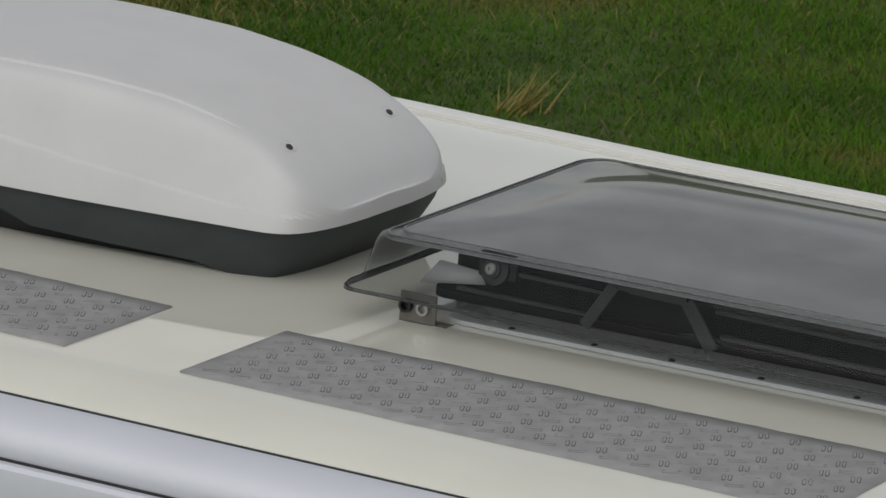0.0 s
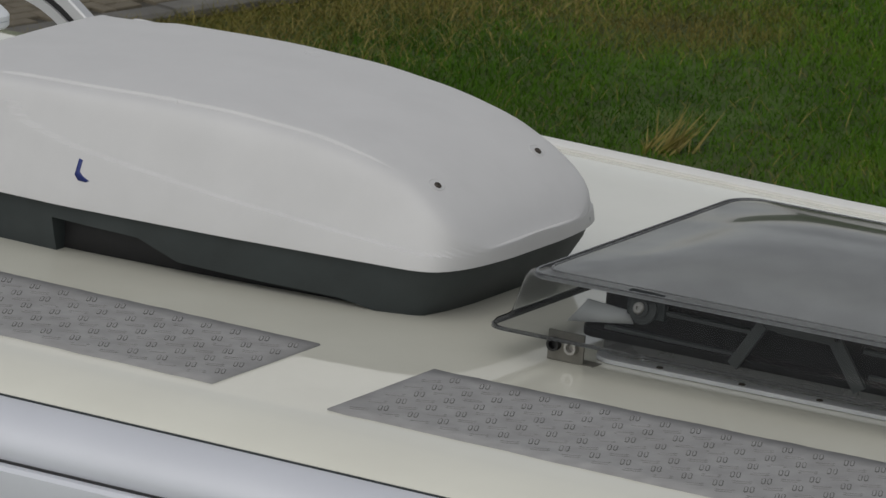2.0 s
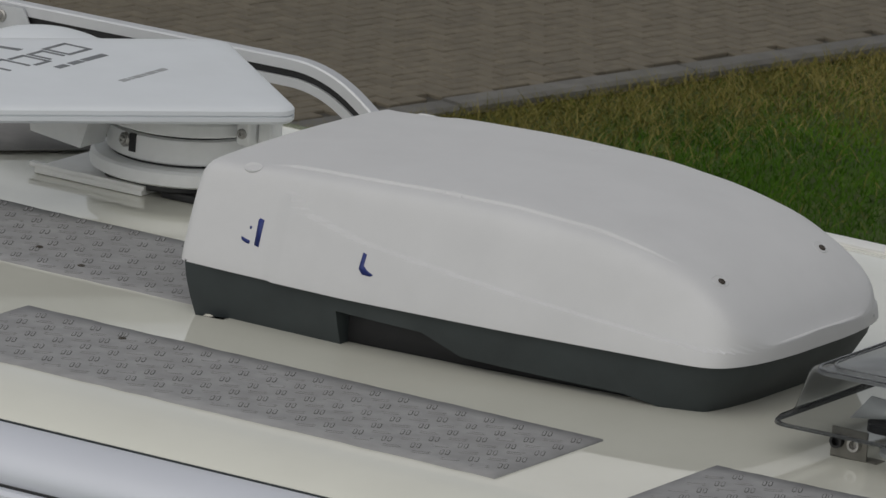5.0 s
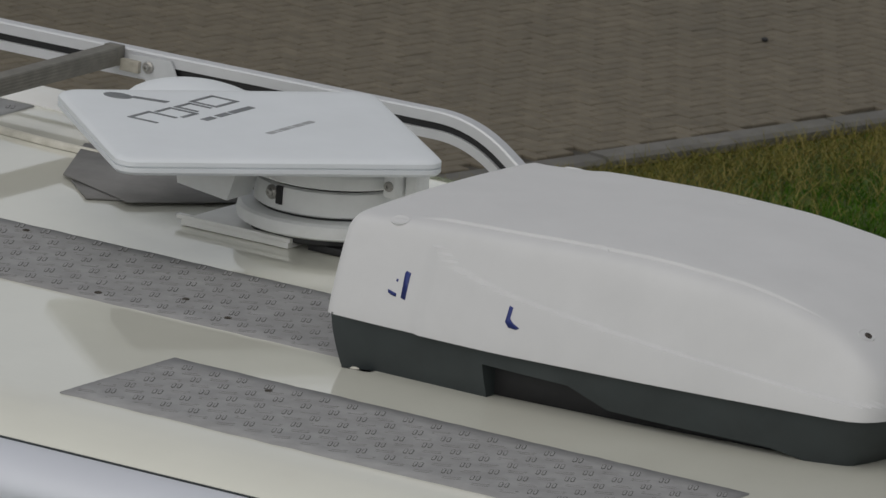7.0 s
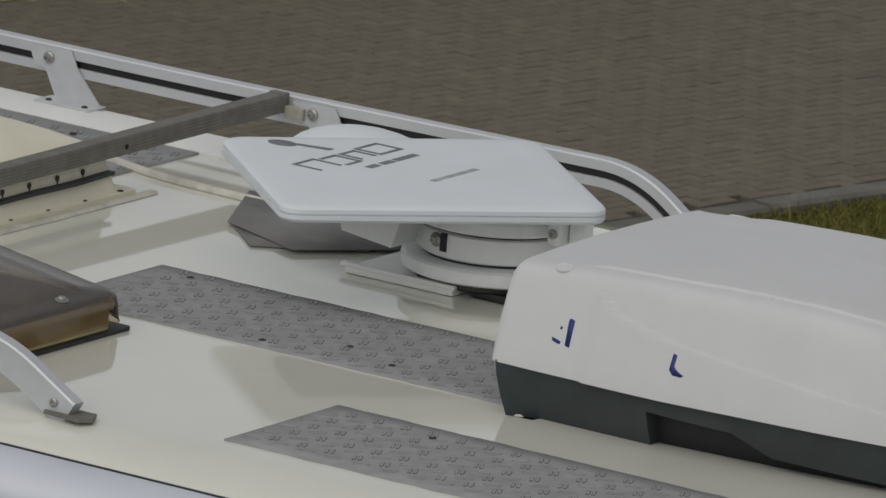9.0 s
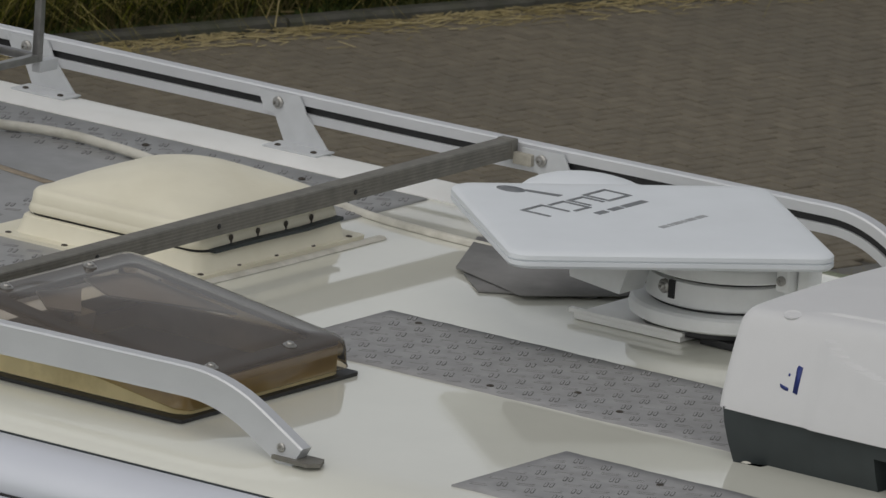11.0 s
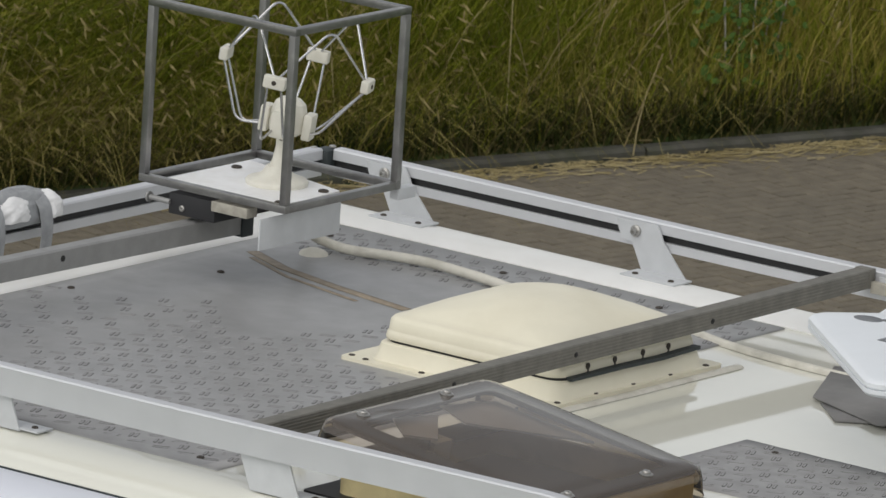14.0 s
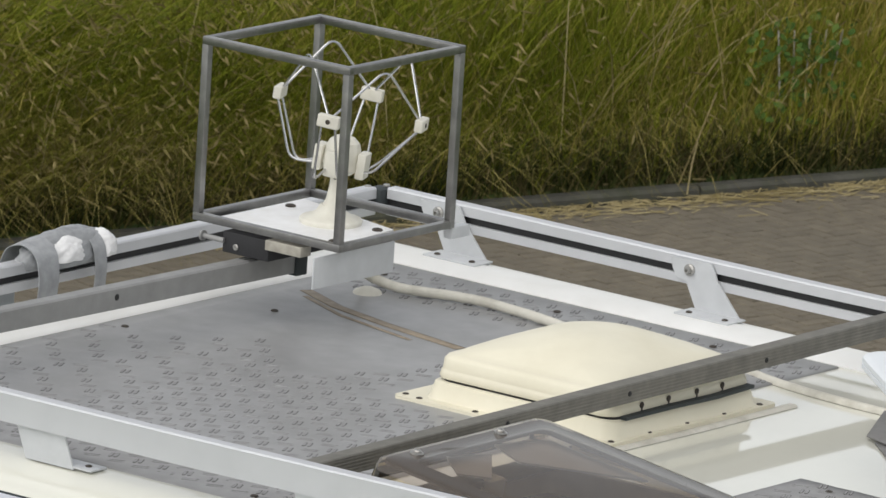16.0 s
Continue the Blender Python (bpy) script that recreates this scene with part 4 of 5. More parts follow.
part("rear_rail", swept(rear_line, [(-a, b) for a, b in C_IN], side=(1, 0, 0)), ALU, rails, "silver rail across the rear")
part("slot", block(-2.651, -2.649, NRY + 0.02, FRY - 0.03, 0.0745, 0.0875, 0), BLACK, rails, "black insert in the rail slot")
part("corner_joint", block(-2.668, -2.632, FRY - 0.03, FRY + 0.012, 0.060, 0.106, 0.006), AC_DARK, rails, "dark corner joint")
part("corner_joint", block(-2.668, -2.632, NRY - 0.012, NRY + 0.02, 0.060, 0.106, 0.006), AC_DARK, rails, "dark corner joint")
for y in (FRY - 0.035, FRY + 0.002):
    part("joint_screw", disc_screw((-2.645 if y > FRY else -2.66, y, 0.107), 0.007, 0.004), BOLT, rails)
foot = part("front_foot", prism([(-0.568, -0.598), (-0.495, -0.603), (-0.478, -0.585), (-0.492, -0.555), (-0.56, -0.556)], 0.001, 0.008, bevel=0.002), BAR_GREY, rails, "dark plastic foot of the rail")
part("foot_screw", disc_screw((-0.553, NRY - 0.0145, 0.022), 0.008, 0.004, (0, -1, 0)), BOLT, foot)
part("front_foot", prism([(-0.53, 1.225), (-0.45, 1.222), (-0.445, 1.25), (-0.46, 1.275), (-0.53, 1.272)], 0.001, 0.012, bevel=0.003), AC_DARK, rails, "dark plastic foot of the rail")


def far_bracket(bx):
    y = FRY - 0.017
    b = part("bracket", merged(prism([(bx - 0.046, 0.103), (bx + 0.046, 0.106), (bx + 0.056, 0.090), (bx + 0.064, 0.074), (bx + 0.126, 0.006), (bx + 0.022, 0.006), (bx - 0.008, 0.064), (bx - 0.030, 0.066), (bx - 0.040, 0.084)], y - 0.0035, y, axis="y", bevel=0.0008),
                               block(bx + 0.008, bx + 0.132, y - 0.058, y - 0.001, 0.0125, 0.016, 0.001)), ALU_SHADE, rails, "bent white sheet metal bracket")
    part("bolt", merged(disc_screw((bx, y - 0.0035, 0.086), 0.0115, 0.006, (0, -1, 0)), disc_screw((bx, y - 0.008, 0.086), 0.0065, 0.008, (0, -1, 0))), BOLT, b, "domed bolt")
    for dx, dy in ((0.03, -0.040), (0.112, -0.040)):
        part("screw", disc_screw((bx + dx, y + dy, 0.016), 0.006, 0.003), DARK_BOLT, b)


def near_bracket(bx):
    y = NRY - 0.004
    b = part("bracket", merged(prism([(bx - 0.052, 0.105), (bx + 0.052, 0.105), (bx + 0.056, 0.06), (bx + 0.082, -0.001), (bx - 0.024, -0.001), (bx - 0.05, 0.06)], y, y + 0.0035, axis="y", bevel=0.0008),
                               block(bx - 0.02, bx + 0.12, y + 0.002, y + 0.045, 0.001, 0.0045, 0.001)), ALU_SHADE, rails, "bent white sheet metal bracket")
    for dx in (0.03, 0.098):
        part("screw", disc_screw((bx + dx, y + 0.022, 0.0045), 0.006, 0.003), DARK_BOLT, b)


for bx in (-2.50, -1.912, -1.318):
    far_bracket(bx)
for bx in (-1.955, -1.345):
    near_bracket(bx)

# ---------- cross bars ----------
front_bar = thing("cross_bar", (-1.392, 0.3, 0.1), "weathered grey-brown aluminium bar across the roof rails", "cross bar", "cross bars")
ribs = [(0.016, -0.017)] + [p for k in range(5) for p in ((0.016, -0.0135 + k * 0.006), (0.0154, -0.0125 + k * 0.006), (0.0154, -0.0105 + k * 0.006), (0.016, -0.0095 + k * 0.006))] + [(0.014, 0.017), (-0.014, 0.017), (-0.016, 0.014), (-0.016, -0.017)]
part("bar", swept([(-1.392, NRY + 0.018, 0.087), (-1.392, FRY - 0.035, 0.098)], ribs, side=(1, 0, 0)), BAR_GREY, front_bar, "grooved grey-brown bar", smooth=20)
part("end_cap", block(-1.409, -1.375, FRY - 0.036, FRY - 0.016, 0.080, 0.1165, 0.002), BAR_GREY, front_bar, "grey end cap")
part("clamp", block(-1.376, -1.335, FRY - 0.030, FRY - 0.017, 0.072, 0.094, 0.002), TIMBER, front_bar, "rusty clamp")
for y in (-0.02, 0.33, 0.735):
    part("hole_plug", disc_screw((-1.376, y, 0.092), 0.005, 0.0015, (1, 0, 0)), BLACK, front_bar)
rear_bar = thing("cross_bar", (-2.391, 0.0, 0.1), "pale grey aluminium bar below the antenna cage", "cross bar", "cross bars")
part("bar", swept([(-2.391, NRY + 0.018, 0.109), (-2.391, 0.640, 0.096)], [(-0.016, -0.020), (0.016, -0.020), (0.016, 0.017), (0.012, 0.020), (-0.012, 0.020), (-0.016, 0.017)], side=(1, 0, 0)), MID_GREY, rear_bar, "pale square bar")
part("end_cap", block(-2.410, -2.370, 0.640, 0.672, 0.070, 0.120, 0.003), AC_DARK, rear_bar, "dark end cap")
part("end_cap", block(-2.410, -2.370, NRY + 0.014, NRY + 0.03, 0.070, 0.122, 0.003), AC_DARK, rear_bar, "dark end cap")
part("hole_plug", disc_screw((-2.375, 0.13, 0.104), 0.006, 0.0015, (1, 0, 0)), BLACK, rear_bar)

# ---------- cream roof vent ----------
VX0, VX1, VY0, VY1 = -1.847, -1.373, 0.266, 0.774
vent = thing("roof_vent", (-1.62, 0.55, 0.003), "closed cream plastic roof vent with domed lid", "roof vent")
part("flange", prism(rect_ring(VX0, VX1, VY0, VY1, 0.012), 0.001, 0.009, bevel=0.0015), CREAM_ABS, vent, "flat cream flange with screws")
bm = bmesh.new()
rings = []
for inset, z, r in ((0.030, 0.008, 0.03), (0.034, 0.012, 0.03), (0.040, 0.038, 0.03), (0.044, 0.041, 0.03), (0.07, 0.042, 0.03)):
    rings.append([bm.verts.new((x, y, z)) for x, y in rect_ring(VX0 + inset + 0.010, VX1 - inset + 0.022, VY0 + inset - 0.004, VY1 - inset, r)])
for a, b in zip(rings, rings[1:]):
    for k in range(len(a)):
        bm.faces.new((a[k], a[(k + 1) % len(a)], b[(k + 1) % len(a)], b[k]))
bm.faces.new(rings[-1])
part("base", bm, CREAM_ABS, vent, "stepped cream base", smooth=40)
part("gasket", prism(rect_ring(VX0 + 0.062, VX1 - 0.023, VY0 + 0.046, VY1 - 0.05, 0.03), 0.041, 0.046), BLACK, vent, "black seal under the lid", smooth=0)
bm = bmesh.new()
rings = []
for inset, z, r in ((0.046, 0.046, 0.032), (0.044, 0.050, 0.034), (0.046, 0.060, 0.034), (0.0475, 0.062, 0.034), (0.0475, 0.064, 0.034), (0.049, 0.080, 0.034), (0.053, 0.086, 0.034), (0.060, 0.089, 0.034), (0.066, 0.090, 0.034),
                    (0.074, 0.096, 0.04), (0.10, 0.110, 0.07), (0.125, 0.1205, 0.095), (0.15, 0.1285, 0.085), (0.175, 0.1340, 0.060), (0.20, 0.1372, 0.035), (0.218, 0.138, 0.017)):
    rings.append([bm.verts.new((x, y, z)) for x, y in rect_ring(VX0 + inset + 0.010, VX1 - inset + 0.022, VY0 + inset - 0.004, VY1 - inset, r)])
for a, b in zip(rings, rings[1:]):
    for k in range(len(a)):
        bm.faces.new((a[k], a[(k + 1) % len(a)], b[(k + 1) % len(a)], b[k]))
bm.faces.new(rings[-1])
lid = part("lid", bm, CREAM_ABS, vent, "domed cream lid", smooth=50)
for y in (0.370, 0.449, 0.532, 0.608):
    part("drain_hole", merged(disc_screw((VX1 - 0.0235, y + 0.025, 0.058), 0.006, 0.002, (1, 0, 0)), block(VX1 - 0.024, VX1 - 0.022, y + 0.022, y + 0.028, 0.046, 0.058, 0.001)), DARK_BOLT, lid, "dark stained slot")
part("hinge_strip", swept([(VX1 - 0.018, 0.335, 0.044), (VX1 - 0.014, 0.475, 0.046), (VX1 - 0.012, 0.595, 0.045), (VX1 - 0.016, 0.71, 0.047)], [(-0.008, -0.003), (0.008, -0.003), (0.008, 0.003), (-0.008, 0.003)], side=(1, 0, 0)), AC_DARK, vent, "dark hinge strip")
for x, y in [(VX0 + 0.014, VY0 + 0.02), (VX0 + 0.014, VY1 - 0.02)] + [(VX0 + 0.05 + k * 0.125, VY0 + 0.013) for k in range(4)] + [(VX1 - 0.012, VY0 + 0.03 + k * 0.11) for k in range(5)]:
    part("screw", disc_screw((x, y, 0.008), 0.006, 0.003), DARK_BOLT, vent)
part("sealant_bead", swept([(VX1 + 0.01, VY0 - 0.005, 0.001), (VX1 + 0.014, 0.5, 0.001), (VX1 + 0.012, VY1 + 0.03, 0.001)], [(-0.012, 0), (0.012, 0), (0.006, 0.004), (-0.006, 0.004)], side=(1, 0, 0)), CABLE, vent, "smeared dirty sealant")

# ---------- brown tinted skylight, lid tilted open ----------
skylight = thing("skylight", (-1.05, -0.28, 0), "brown-tinted skylight with its lid tilted open", "skylight")
KX0, KX1, KY0, KY1 = -1.296, -0.800, -0.534, -0.034
part("frame", frame_ring(KX0, KX1, KY0, KY1, 0.05, 0.001, 0.007, 0.008, 0.002), BLACK, skylight, "black flat rubber frame")
part("liner", frame_ring(KX0 + 0.045, KX1 - 0.014, KY0 + 0.026, KY1 - 0.028, 0.012, 0.006, 0.056, 0.03, 0.002), YELLOWED, skylight, "yellowed plastic upstand")
part("insect_screen", block(KX0 + 0.06, KX1 - 0.045, KY0 + 0.045, KY1 - 0.05, 0.004, 0.010, 0), CAVITY, skylight, "dark screen in the opening")
tilt = math.atan2(0.066, 0.485)
LID = Matrix.Translation((-0.803, -0.283, 0.066)) @ Matrix.Rotation(tilt, 4, "Y")
bm = bmesh.new()
rings = []
for inset, z, r in ((-0.004, -0.050, 0.03), (-0.006, -0.048, 0.032), (-0.004, -0.043, 0.032), (0.0, -0.02, 0.03), (0.004, -0.006, 0.028), (0.010, -0.001, 0.026), (0.020, 0.0005, 0.024), (0.050, 0.001, 0.02), (0.056, 0.0035, 0.02),
                    (0.066, 0.0045, 0.02), (0.12, 0.010, 0.03), (0.17, 0.014, 0.02), (0.22, 0.016, 0.006)):
    rings.append([bm.verts.new(LID @ Vector((x, y, z))) for x, y in rect_ring(-0.49 + inset, 0.0 - inset, -0.234 + inset, 0.234 - inset, r)])
skirt = bmesh.new()
for a, b in zip(rings[:4], rings[1:4]):
    for k in range(len(a)):
        skirt.faces.new([skirt.verts.new(v.co) for v in (a[k], a[(k + 1) % len(a)], b[(k + 1) % len(a)], b[k])])
bmesh.ops.remove_doubles(skirt, verts=skirt.verts, dist=0.00001)
for a, b in zip(rings[3:], rings[4:]):
    for k in range(len(a)):
        bm.faces.new((a[k], a[(k + 1) % len(a)], b[(k + 1) % len(a)], b[k]))
bm.faces.new(rings[-1])
bmesh.ops.delete(bm, geom=[v for v in bm.verts if not v.link_faces], context="VERTS")
klid = part("lid", bm, BROWN_SMOKE, skylight, "brown see-through acrylic lid", smooth=50)
for x, y in ((-0.031, -0.131), (-0.032, 0.090), (-0.455, -0.15), (-0.455, 0.08)):
    c = LID @ Vector((x, y, 0.001))
    part("bolt", merged(disc_screw(c, 0.012, 0.003, LID.to_3x3() @ Vector((0, 0, 1))), disc_screw(c + Vector((0, 0, 0.002)), 0.0075, 0.005, LID.to_3x3() @ Vector((0, 0, 1)))), BOLT, klid)
part("skirt", skirt, BROWN_CLEAR, klid, "clear brown skirt of the lid", smooth=50)
# added ring that draws the dark band inside the lid's edge
ring_out, ring_in = rect_ring(-0.478, -0.012, -0.222, 0.222, 0.026), rect_ring(-0.440, -0.050, -0.176, 0.180, 0.02)
bm = bmesh.new()
layers = [[bm.verts.new(LID @ Vector((x, y, z))) for x, y in ring] for ring, z in ((ring_out, -0.010), (ring_out, -0.004), (ring_in, -0.003), (ring_in, -0.009))]
for a, b in zip(layers, layers[1:] + layers[:1]):
    for k in range(len(a)):
        bm.faces.new((a[k], a[(k + 1) % len(a)], b[(k + 1) % len(a)], b[k]))
part("lid_edge_ring", bm, DARK_BROWN, skylight, "dark brown ring under the lid's edge", smooth=30)


def lid_piece(outline, z0, z1):
    bm = prism(outline, z0, z1, bevel=0.001)
    bm.transform(LID)
    return bm


# two pale sheets added under the lid to imitate bright reflections in it
part("reflection_patch", lid_piece([(-0.468, -0.045), (-0.440, 0.045), (-0.362, -0.055), (-0.405, -0.095)], -0.030, -0.026), BOARD, skylight, "pale patch standing in for a reflection in the lid")
part("reflection_patch", lid_piece([(-0.470, 0.090), (-0.440, 0.205), (-0.225, 0.205), (-0.330, 0.115), (-0.392, 0.060)], -0.030, -0.026), BOARD, skylight, "pale patch standing in for a reflection in the lid")
part("stay_bar", block(-0.44, -0.40, -0.20, 0.20, -0.065, -0.050, 0.004, LID), DARK_BROWN, skylight, "dark stay bar under the lid")
part("stay_arm", block(-0.43, -0.39, -0.02, 0.03, -0.12, -0.05, 0.004, LID), CREAM_ABS, skylight, "cream stay arm under the lid")

# ---------- antenna cage at the rear ----------
CX, CY, CZ, CW, TB = -2.507, 0.498, 0.172, 0.341, 0.0145
cage = thing("antenna_guard", (CX + CW / 2, CY + CW / 2, 0.1), "welded cube of bare square steel tube round an antenna", "guard cage")
ch = CW
for dx in (0, ch - TB):
    for dy in (0, ch - TB):
        part("post", block(CX + dx, CX + dx + TB, CY + dy, CY + dy + TB, CZ + TB, CZ + ch - TB, 0.0015), STEEL, cage)
for dz in (0, ch - TB):
    for d in (0, ch - TB):
        part("tube", block(CX, CX + ch, CY + d, CY + d + TB, CZ + dz, CZ + dz + TB, 0.0015), STEEL, cage)
        part("tube", block(CX + d, CX + d + TB, CY + TB, CY + ch - TB, CZ + dz + 0.0003, CZ + dz + TB - 0.0003, 0.0015), STEEL, cage)
part("strut", block(CX + ch - 0.022, CX + ch - 0.002, CY + ch - 0.004, CY + ch + 0.05, 0.150, 0.172, 0.002), ALU_SHADE, cage, "pale flat strut to the rail")
part("hanger_bolt", merged(tube([(-2.476, 0.496, 0.148), (-2.432, 0.500, 0.146)], 0.005), disc_screw((-2.476, 0.496, 0.148), 0.010, 0.006, (-1, 0, 0))), MID_GREY, cage, "threaded bolt")
part("under_box", block(-2.437, -2.330, 0.502, 0.70, 0.124, 0.164, 0.003), CAVITY, cage, "dark box bolted below the cage")
part("box_screw", disc_screw((-2.405, 0.502, 0.138), 0.006, 0.003, (0, -1, 0)), BOLT, cage)
part("skirt_plate", block(-2.208, -2.2045, CY - 0.020, CY + 0.215, 0.100, 0.158, 0.001), ALU_SHADE, cage, "white bent plate below the cage")
part("spacer", block(-2.335, -2.252, CY - 0.001, CY + 0.03, 0.147, 0.166, 0.002), TIMBER, cage, "pale timber spacer")
board = thing("mounting_board", (-2.34, 0.66, 0.18), "white laminate board inside the cage", "board")
part("board", prism([(-2.462, 0.528), (-2.186, 0.512), (-2.202, 0.703), (-2.466, 0.772)], 0.172, 0.181, bevel=0.001), BOARD, board)
for x, y in ((-2.205, 0.532), (-2.215, 0.672), (-2.44, 0.70)):
    part("mounting_bolt", disc_screw((x, y, 0.181), 0.010, 0.004), DARK_BOLT, board)

aerial = thing("loop_antenna", (-2.310, 0.655, 0.181), "leaning ivory pedestal antenna with bent stainless wire loops", "antenna")
AT = Vector((-2.310, 0.655, 0.181))
TOWARDS = Vector((0.930, 0.367, 0))                 # the mast leans this way
LEAN = Matrix.Translation(AT) @ Matrix.Rotation(radians(6.6), 4, Vector((-TOWARDS.y, TOWARDS.x, 0)))


def leaning(bm):
    bm.transform(LEAN)
    return bm


part("foot", lathe([(0.057, 0.0), (0.058, 0.006), (0.055, 0.010), (0.040, 0.014), (0.028, 0.022), (0.021, 0.034)], AT, 36), IVORY, aerial, "round ivory foot", smooth=50)
part("mast", leaning(lathe([(0.021, 0.028), (0.016, 0.045), (0.0140, 0.070), (0.0155, 0.090), (0.023, 0.098)], (0, 0, 0), 28)), IVORY, aerial, "short tapered mast", smooth=50)
part("mast_screw", leaning(disc_screw((0.004, -0.0150, 0.088), 0.004, 0.002, (0.2, -1, 0))), DARK_BOLT, aerial)
head = leaning(lathe([(0.024, 0.096), (0.033, 0.103), (0.035, 0.112), (0.033, 0.140), (0.028, 0.155), (0.020, 0.162), (0.010, 0.164)], (0, 0, 0), 10))
part("head", head, IVORY, aerial, "moulded ivory head", smooth=20)
ways = [-TOWARDS, Vector((0.367, -0.930, 0)), TOWARDS, Vector((-0.367, 0.930, 0))]
clips = [w * 0.136 + Vector((0, 0, 0.218)) for w in ways]
for w, c in zip(ways, clips):
    turn = w.to_track_quat("X", "Z").to_matrix().to_4x4()
    part("clip_holder", leaning(block(-0.007, 0.010, -0.019, 0.019, -0.026, 0.022, 0.004, Matrix.Translation(w * 0.040 + Vector((0, 0, 0.120))) @ turn)), IVORY, aerial, "ivory wire holder on the head")
    clip = part("clip", leaning(block(-0.008, 0.008, -0.021, 0.021, -0.012, 0.012, 0.004, Matrix.Translation(c) @ turn, 3)), IVORY, aerial, "ivory clip joining the wires")
    part("clip_screw", leaning(disc_screw(c + w * 0.008, 0.0045, 0.0015, w)), DARK_BOLT, clip)
    side = Vector((-w.y, w.x, 0))
    for s in (-1, 1):
        lift = 0.024 if w == TOWARDS else 0.0
        line = [c + side * 0.013 * s - Vector((0, 0, 0.008)), w * (0.092 - lift) + side * 0.022 * s + Vector((0, 0, 0.098 + lift + 0.006 * s)), w * 0.046 + side * 0.014 * s + Vector((0, 0, 0.108))]
        part("wire", leaning(tube(rounded(line, 0.02, 5), 0.0024, 8)), WIRE, aerial, "bent stainless wire")
for k in range(4):
    a, b = clips[k], clips[(k + 1) % 4]
    side = (b - a).normalized()
    top = (ways[k] + ways[(k + 1) % 4]).normalized() * 0.104 + Vector((0, 0, 0.322))
    line = [a + side * 0.006 + Vector((0, 0, 0.008)), top, b - side * 0.006 + Vector((0, 0, 0.008))]
    part("wire", leaning(tube(rounded(line, 0.024, 6), 0.0024, 8)), WIRE, aerial, "arched stainless wire")

# ---------- cables and the taped bundle ----------
hose = thing("cable_duct", (-2.2, 0.9, 0.003), "dirty white cable hose lying on the rear plate", "cable")
part("hose", tube(rounded([(-2.32, 0.70, 0.13), (-2.40, 0.86, 0.05), (-2.42, 0.93, 0.018), (-2.34, 0.91, 0.015), (-2.20, 0.96, 0.015), (-2.0, 0.93, 0.015), (-1.82, 0.86, 0.015), (-1.7, 0.82, 0.015)], 0.08, 6), 0.0095, 12), CABLE, hose, smooth=60)
part("sealant_blob", lathe([(0.028, 0.0), (0.024, 0.006), (0.012, 0.011), (0.004, 0.012)], (-2.385, 0.875, 0.003), 14), CABLE, hose, "lump of old sealant")
hose2 = thing("cable_duct", (-1.3, 0.89, 0.001), "flat cream cable duct running to the antenna", "cable")
part("hose", swept(rounded([(-1.60, 0.955, 0.009), (-1.45, 0.905, 0.009), (-1.28, 0.885, 0.009), (-1.08, 0.885, 0.009), (-0.82, 0.88, 0.009)], 0.12, 6), [(-0.009, -0.008), (0.009, -0.008), (0.008, -0.001), (0.003, 0.003), (-0.003, 0.003), (-0.008, -0.001)], side=(0, 1, 0)), CABLE, hose2, smooth=60)

bundle = thing("taped_lamp", (-2.65, 0.32, 0.1), "lamp wrapped in white film and grey cloth tape", "lamp")


def crumpled(centre, size, floor, seed):
    bm = bmesh.new()
    bmesh.ops.create_icosphere(bm, subdivisions=5, radius=1)
    for v in bm.verts:
        n = 1 + 0.10 * noise.noise(v.co * 2.3 + Vector((seed, 0, 0))) + 0.05 * noise.noise(v.co * 6.0 + Vector((0, seed, 0))) + 0.02 * noise.noise(v.co * 14)
        v.co = Vector((v.co.x * size[0] * n, v.co.y * size[1] * n, max(v.co.z, floor) * size[2] * n))
    bm.transform(Matrix.Translation(centre))
    return bm


part("tape_wrap", crumpled((-2.652, 0.312, 0.106), (0.038, 0.128, 0.050), -0.3, 3.1), TAPE, bundle, "grey cloth tape stretched over the lamp", smooth=60)
part("film", crumpled((-2.640, 0.290, 0.112), (0.035, 0.060, 0.034), -0.25, 7.7), BAG, bundle, "crumpled white plastic film", smooth=60)
part("film", crumpled((-2.640, 0.395, 0.110), (0.035, 0.034, 0.034), -0.3, 1.7), BAG, bundle, "crumpled white plastic film", smooth=60)
for y, w, low in ((0.215, 0.028, 0.045), (0.362, 0.016, 0.035)):
    line = [(-2.606, y, low), (-2.602, y, 0.085), (-2.610, y, 0.122), (-2.625, y, 0.138), (-2.650, y, 0.146), (-2.685, y, 0.135), (-2.70, y, 0.10), (-2.702, y, 0.05)]
    part("tape_strip", swept(rounded(line, 0.02, 4), [(-w, -0.0008), (w, -0.0008), (w, 0.0008), (-w, 0.0008)], side=(0, 1, 0.15)), TAPE, bundle, "strip of grey cloth tape", smooth=40)
flap = thing("hanging_sheet", (-2.70, 0.17, -0.1), "pale blue-grey sheet hanging below the rear rail", "sheet")
part("sheet", block(-2.712, -2.706, 0.02, 0.245, -0.16, 0.035, 0.002), PAD_PALE, flap)

# ---------- road, kerbs, plants (last: many pieces) ----------
def triangles(name, points, tris, mat, label, category, parent=None):
    me = bpy.data.meshes.new(name)
    points, tris = np.asarray(points, np.float32), np.asarray(tris, np.int32)
    me.vertices.add(len(points))
    me.vertices.foreach_set("co", points.ravel())
    me.loops.add(tris.size)
    me.loops.foreach_set("vertex_index", tris.ravel())
    me.polygons.add(len(tris))
    me.polygons.foreach_set("loop_start", np.arange(0, tris.size, 3, dtype=np.int32))
    me.update()
    me.validate()
    return tagged(link_mesh(name, me, mat, parent), label, category, kind="stuff")


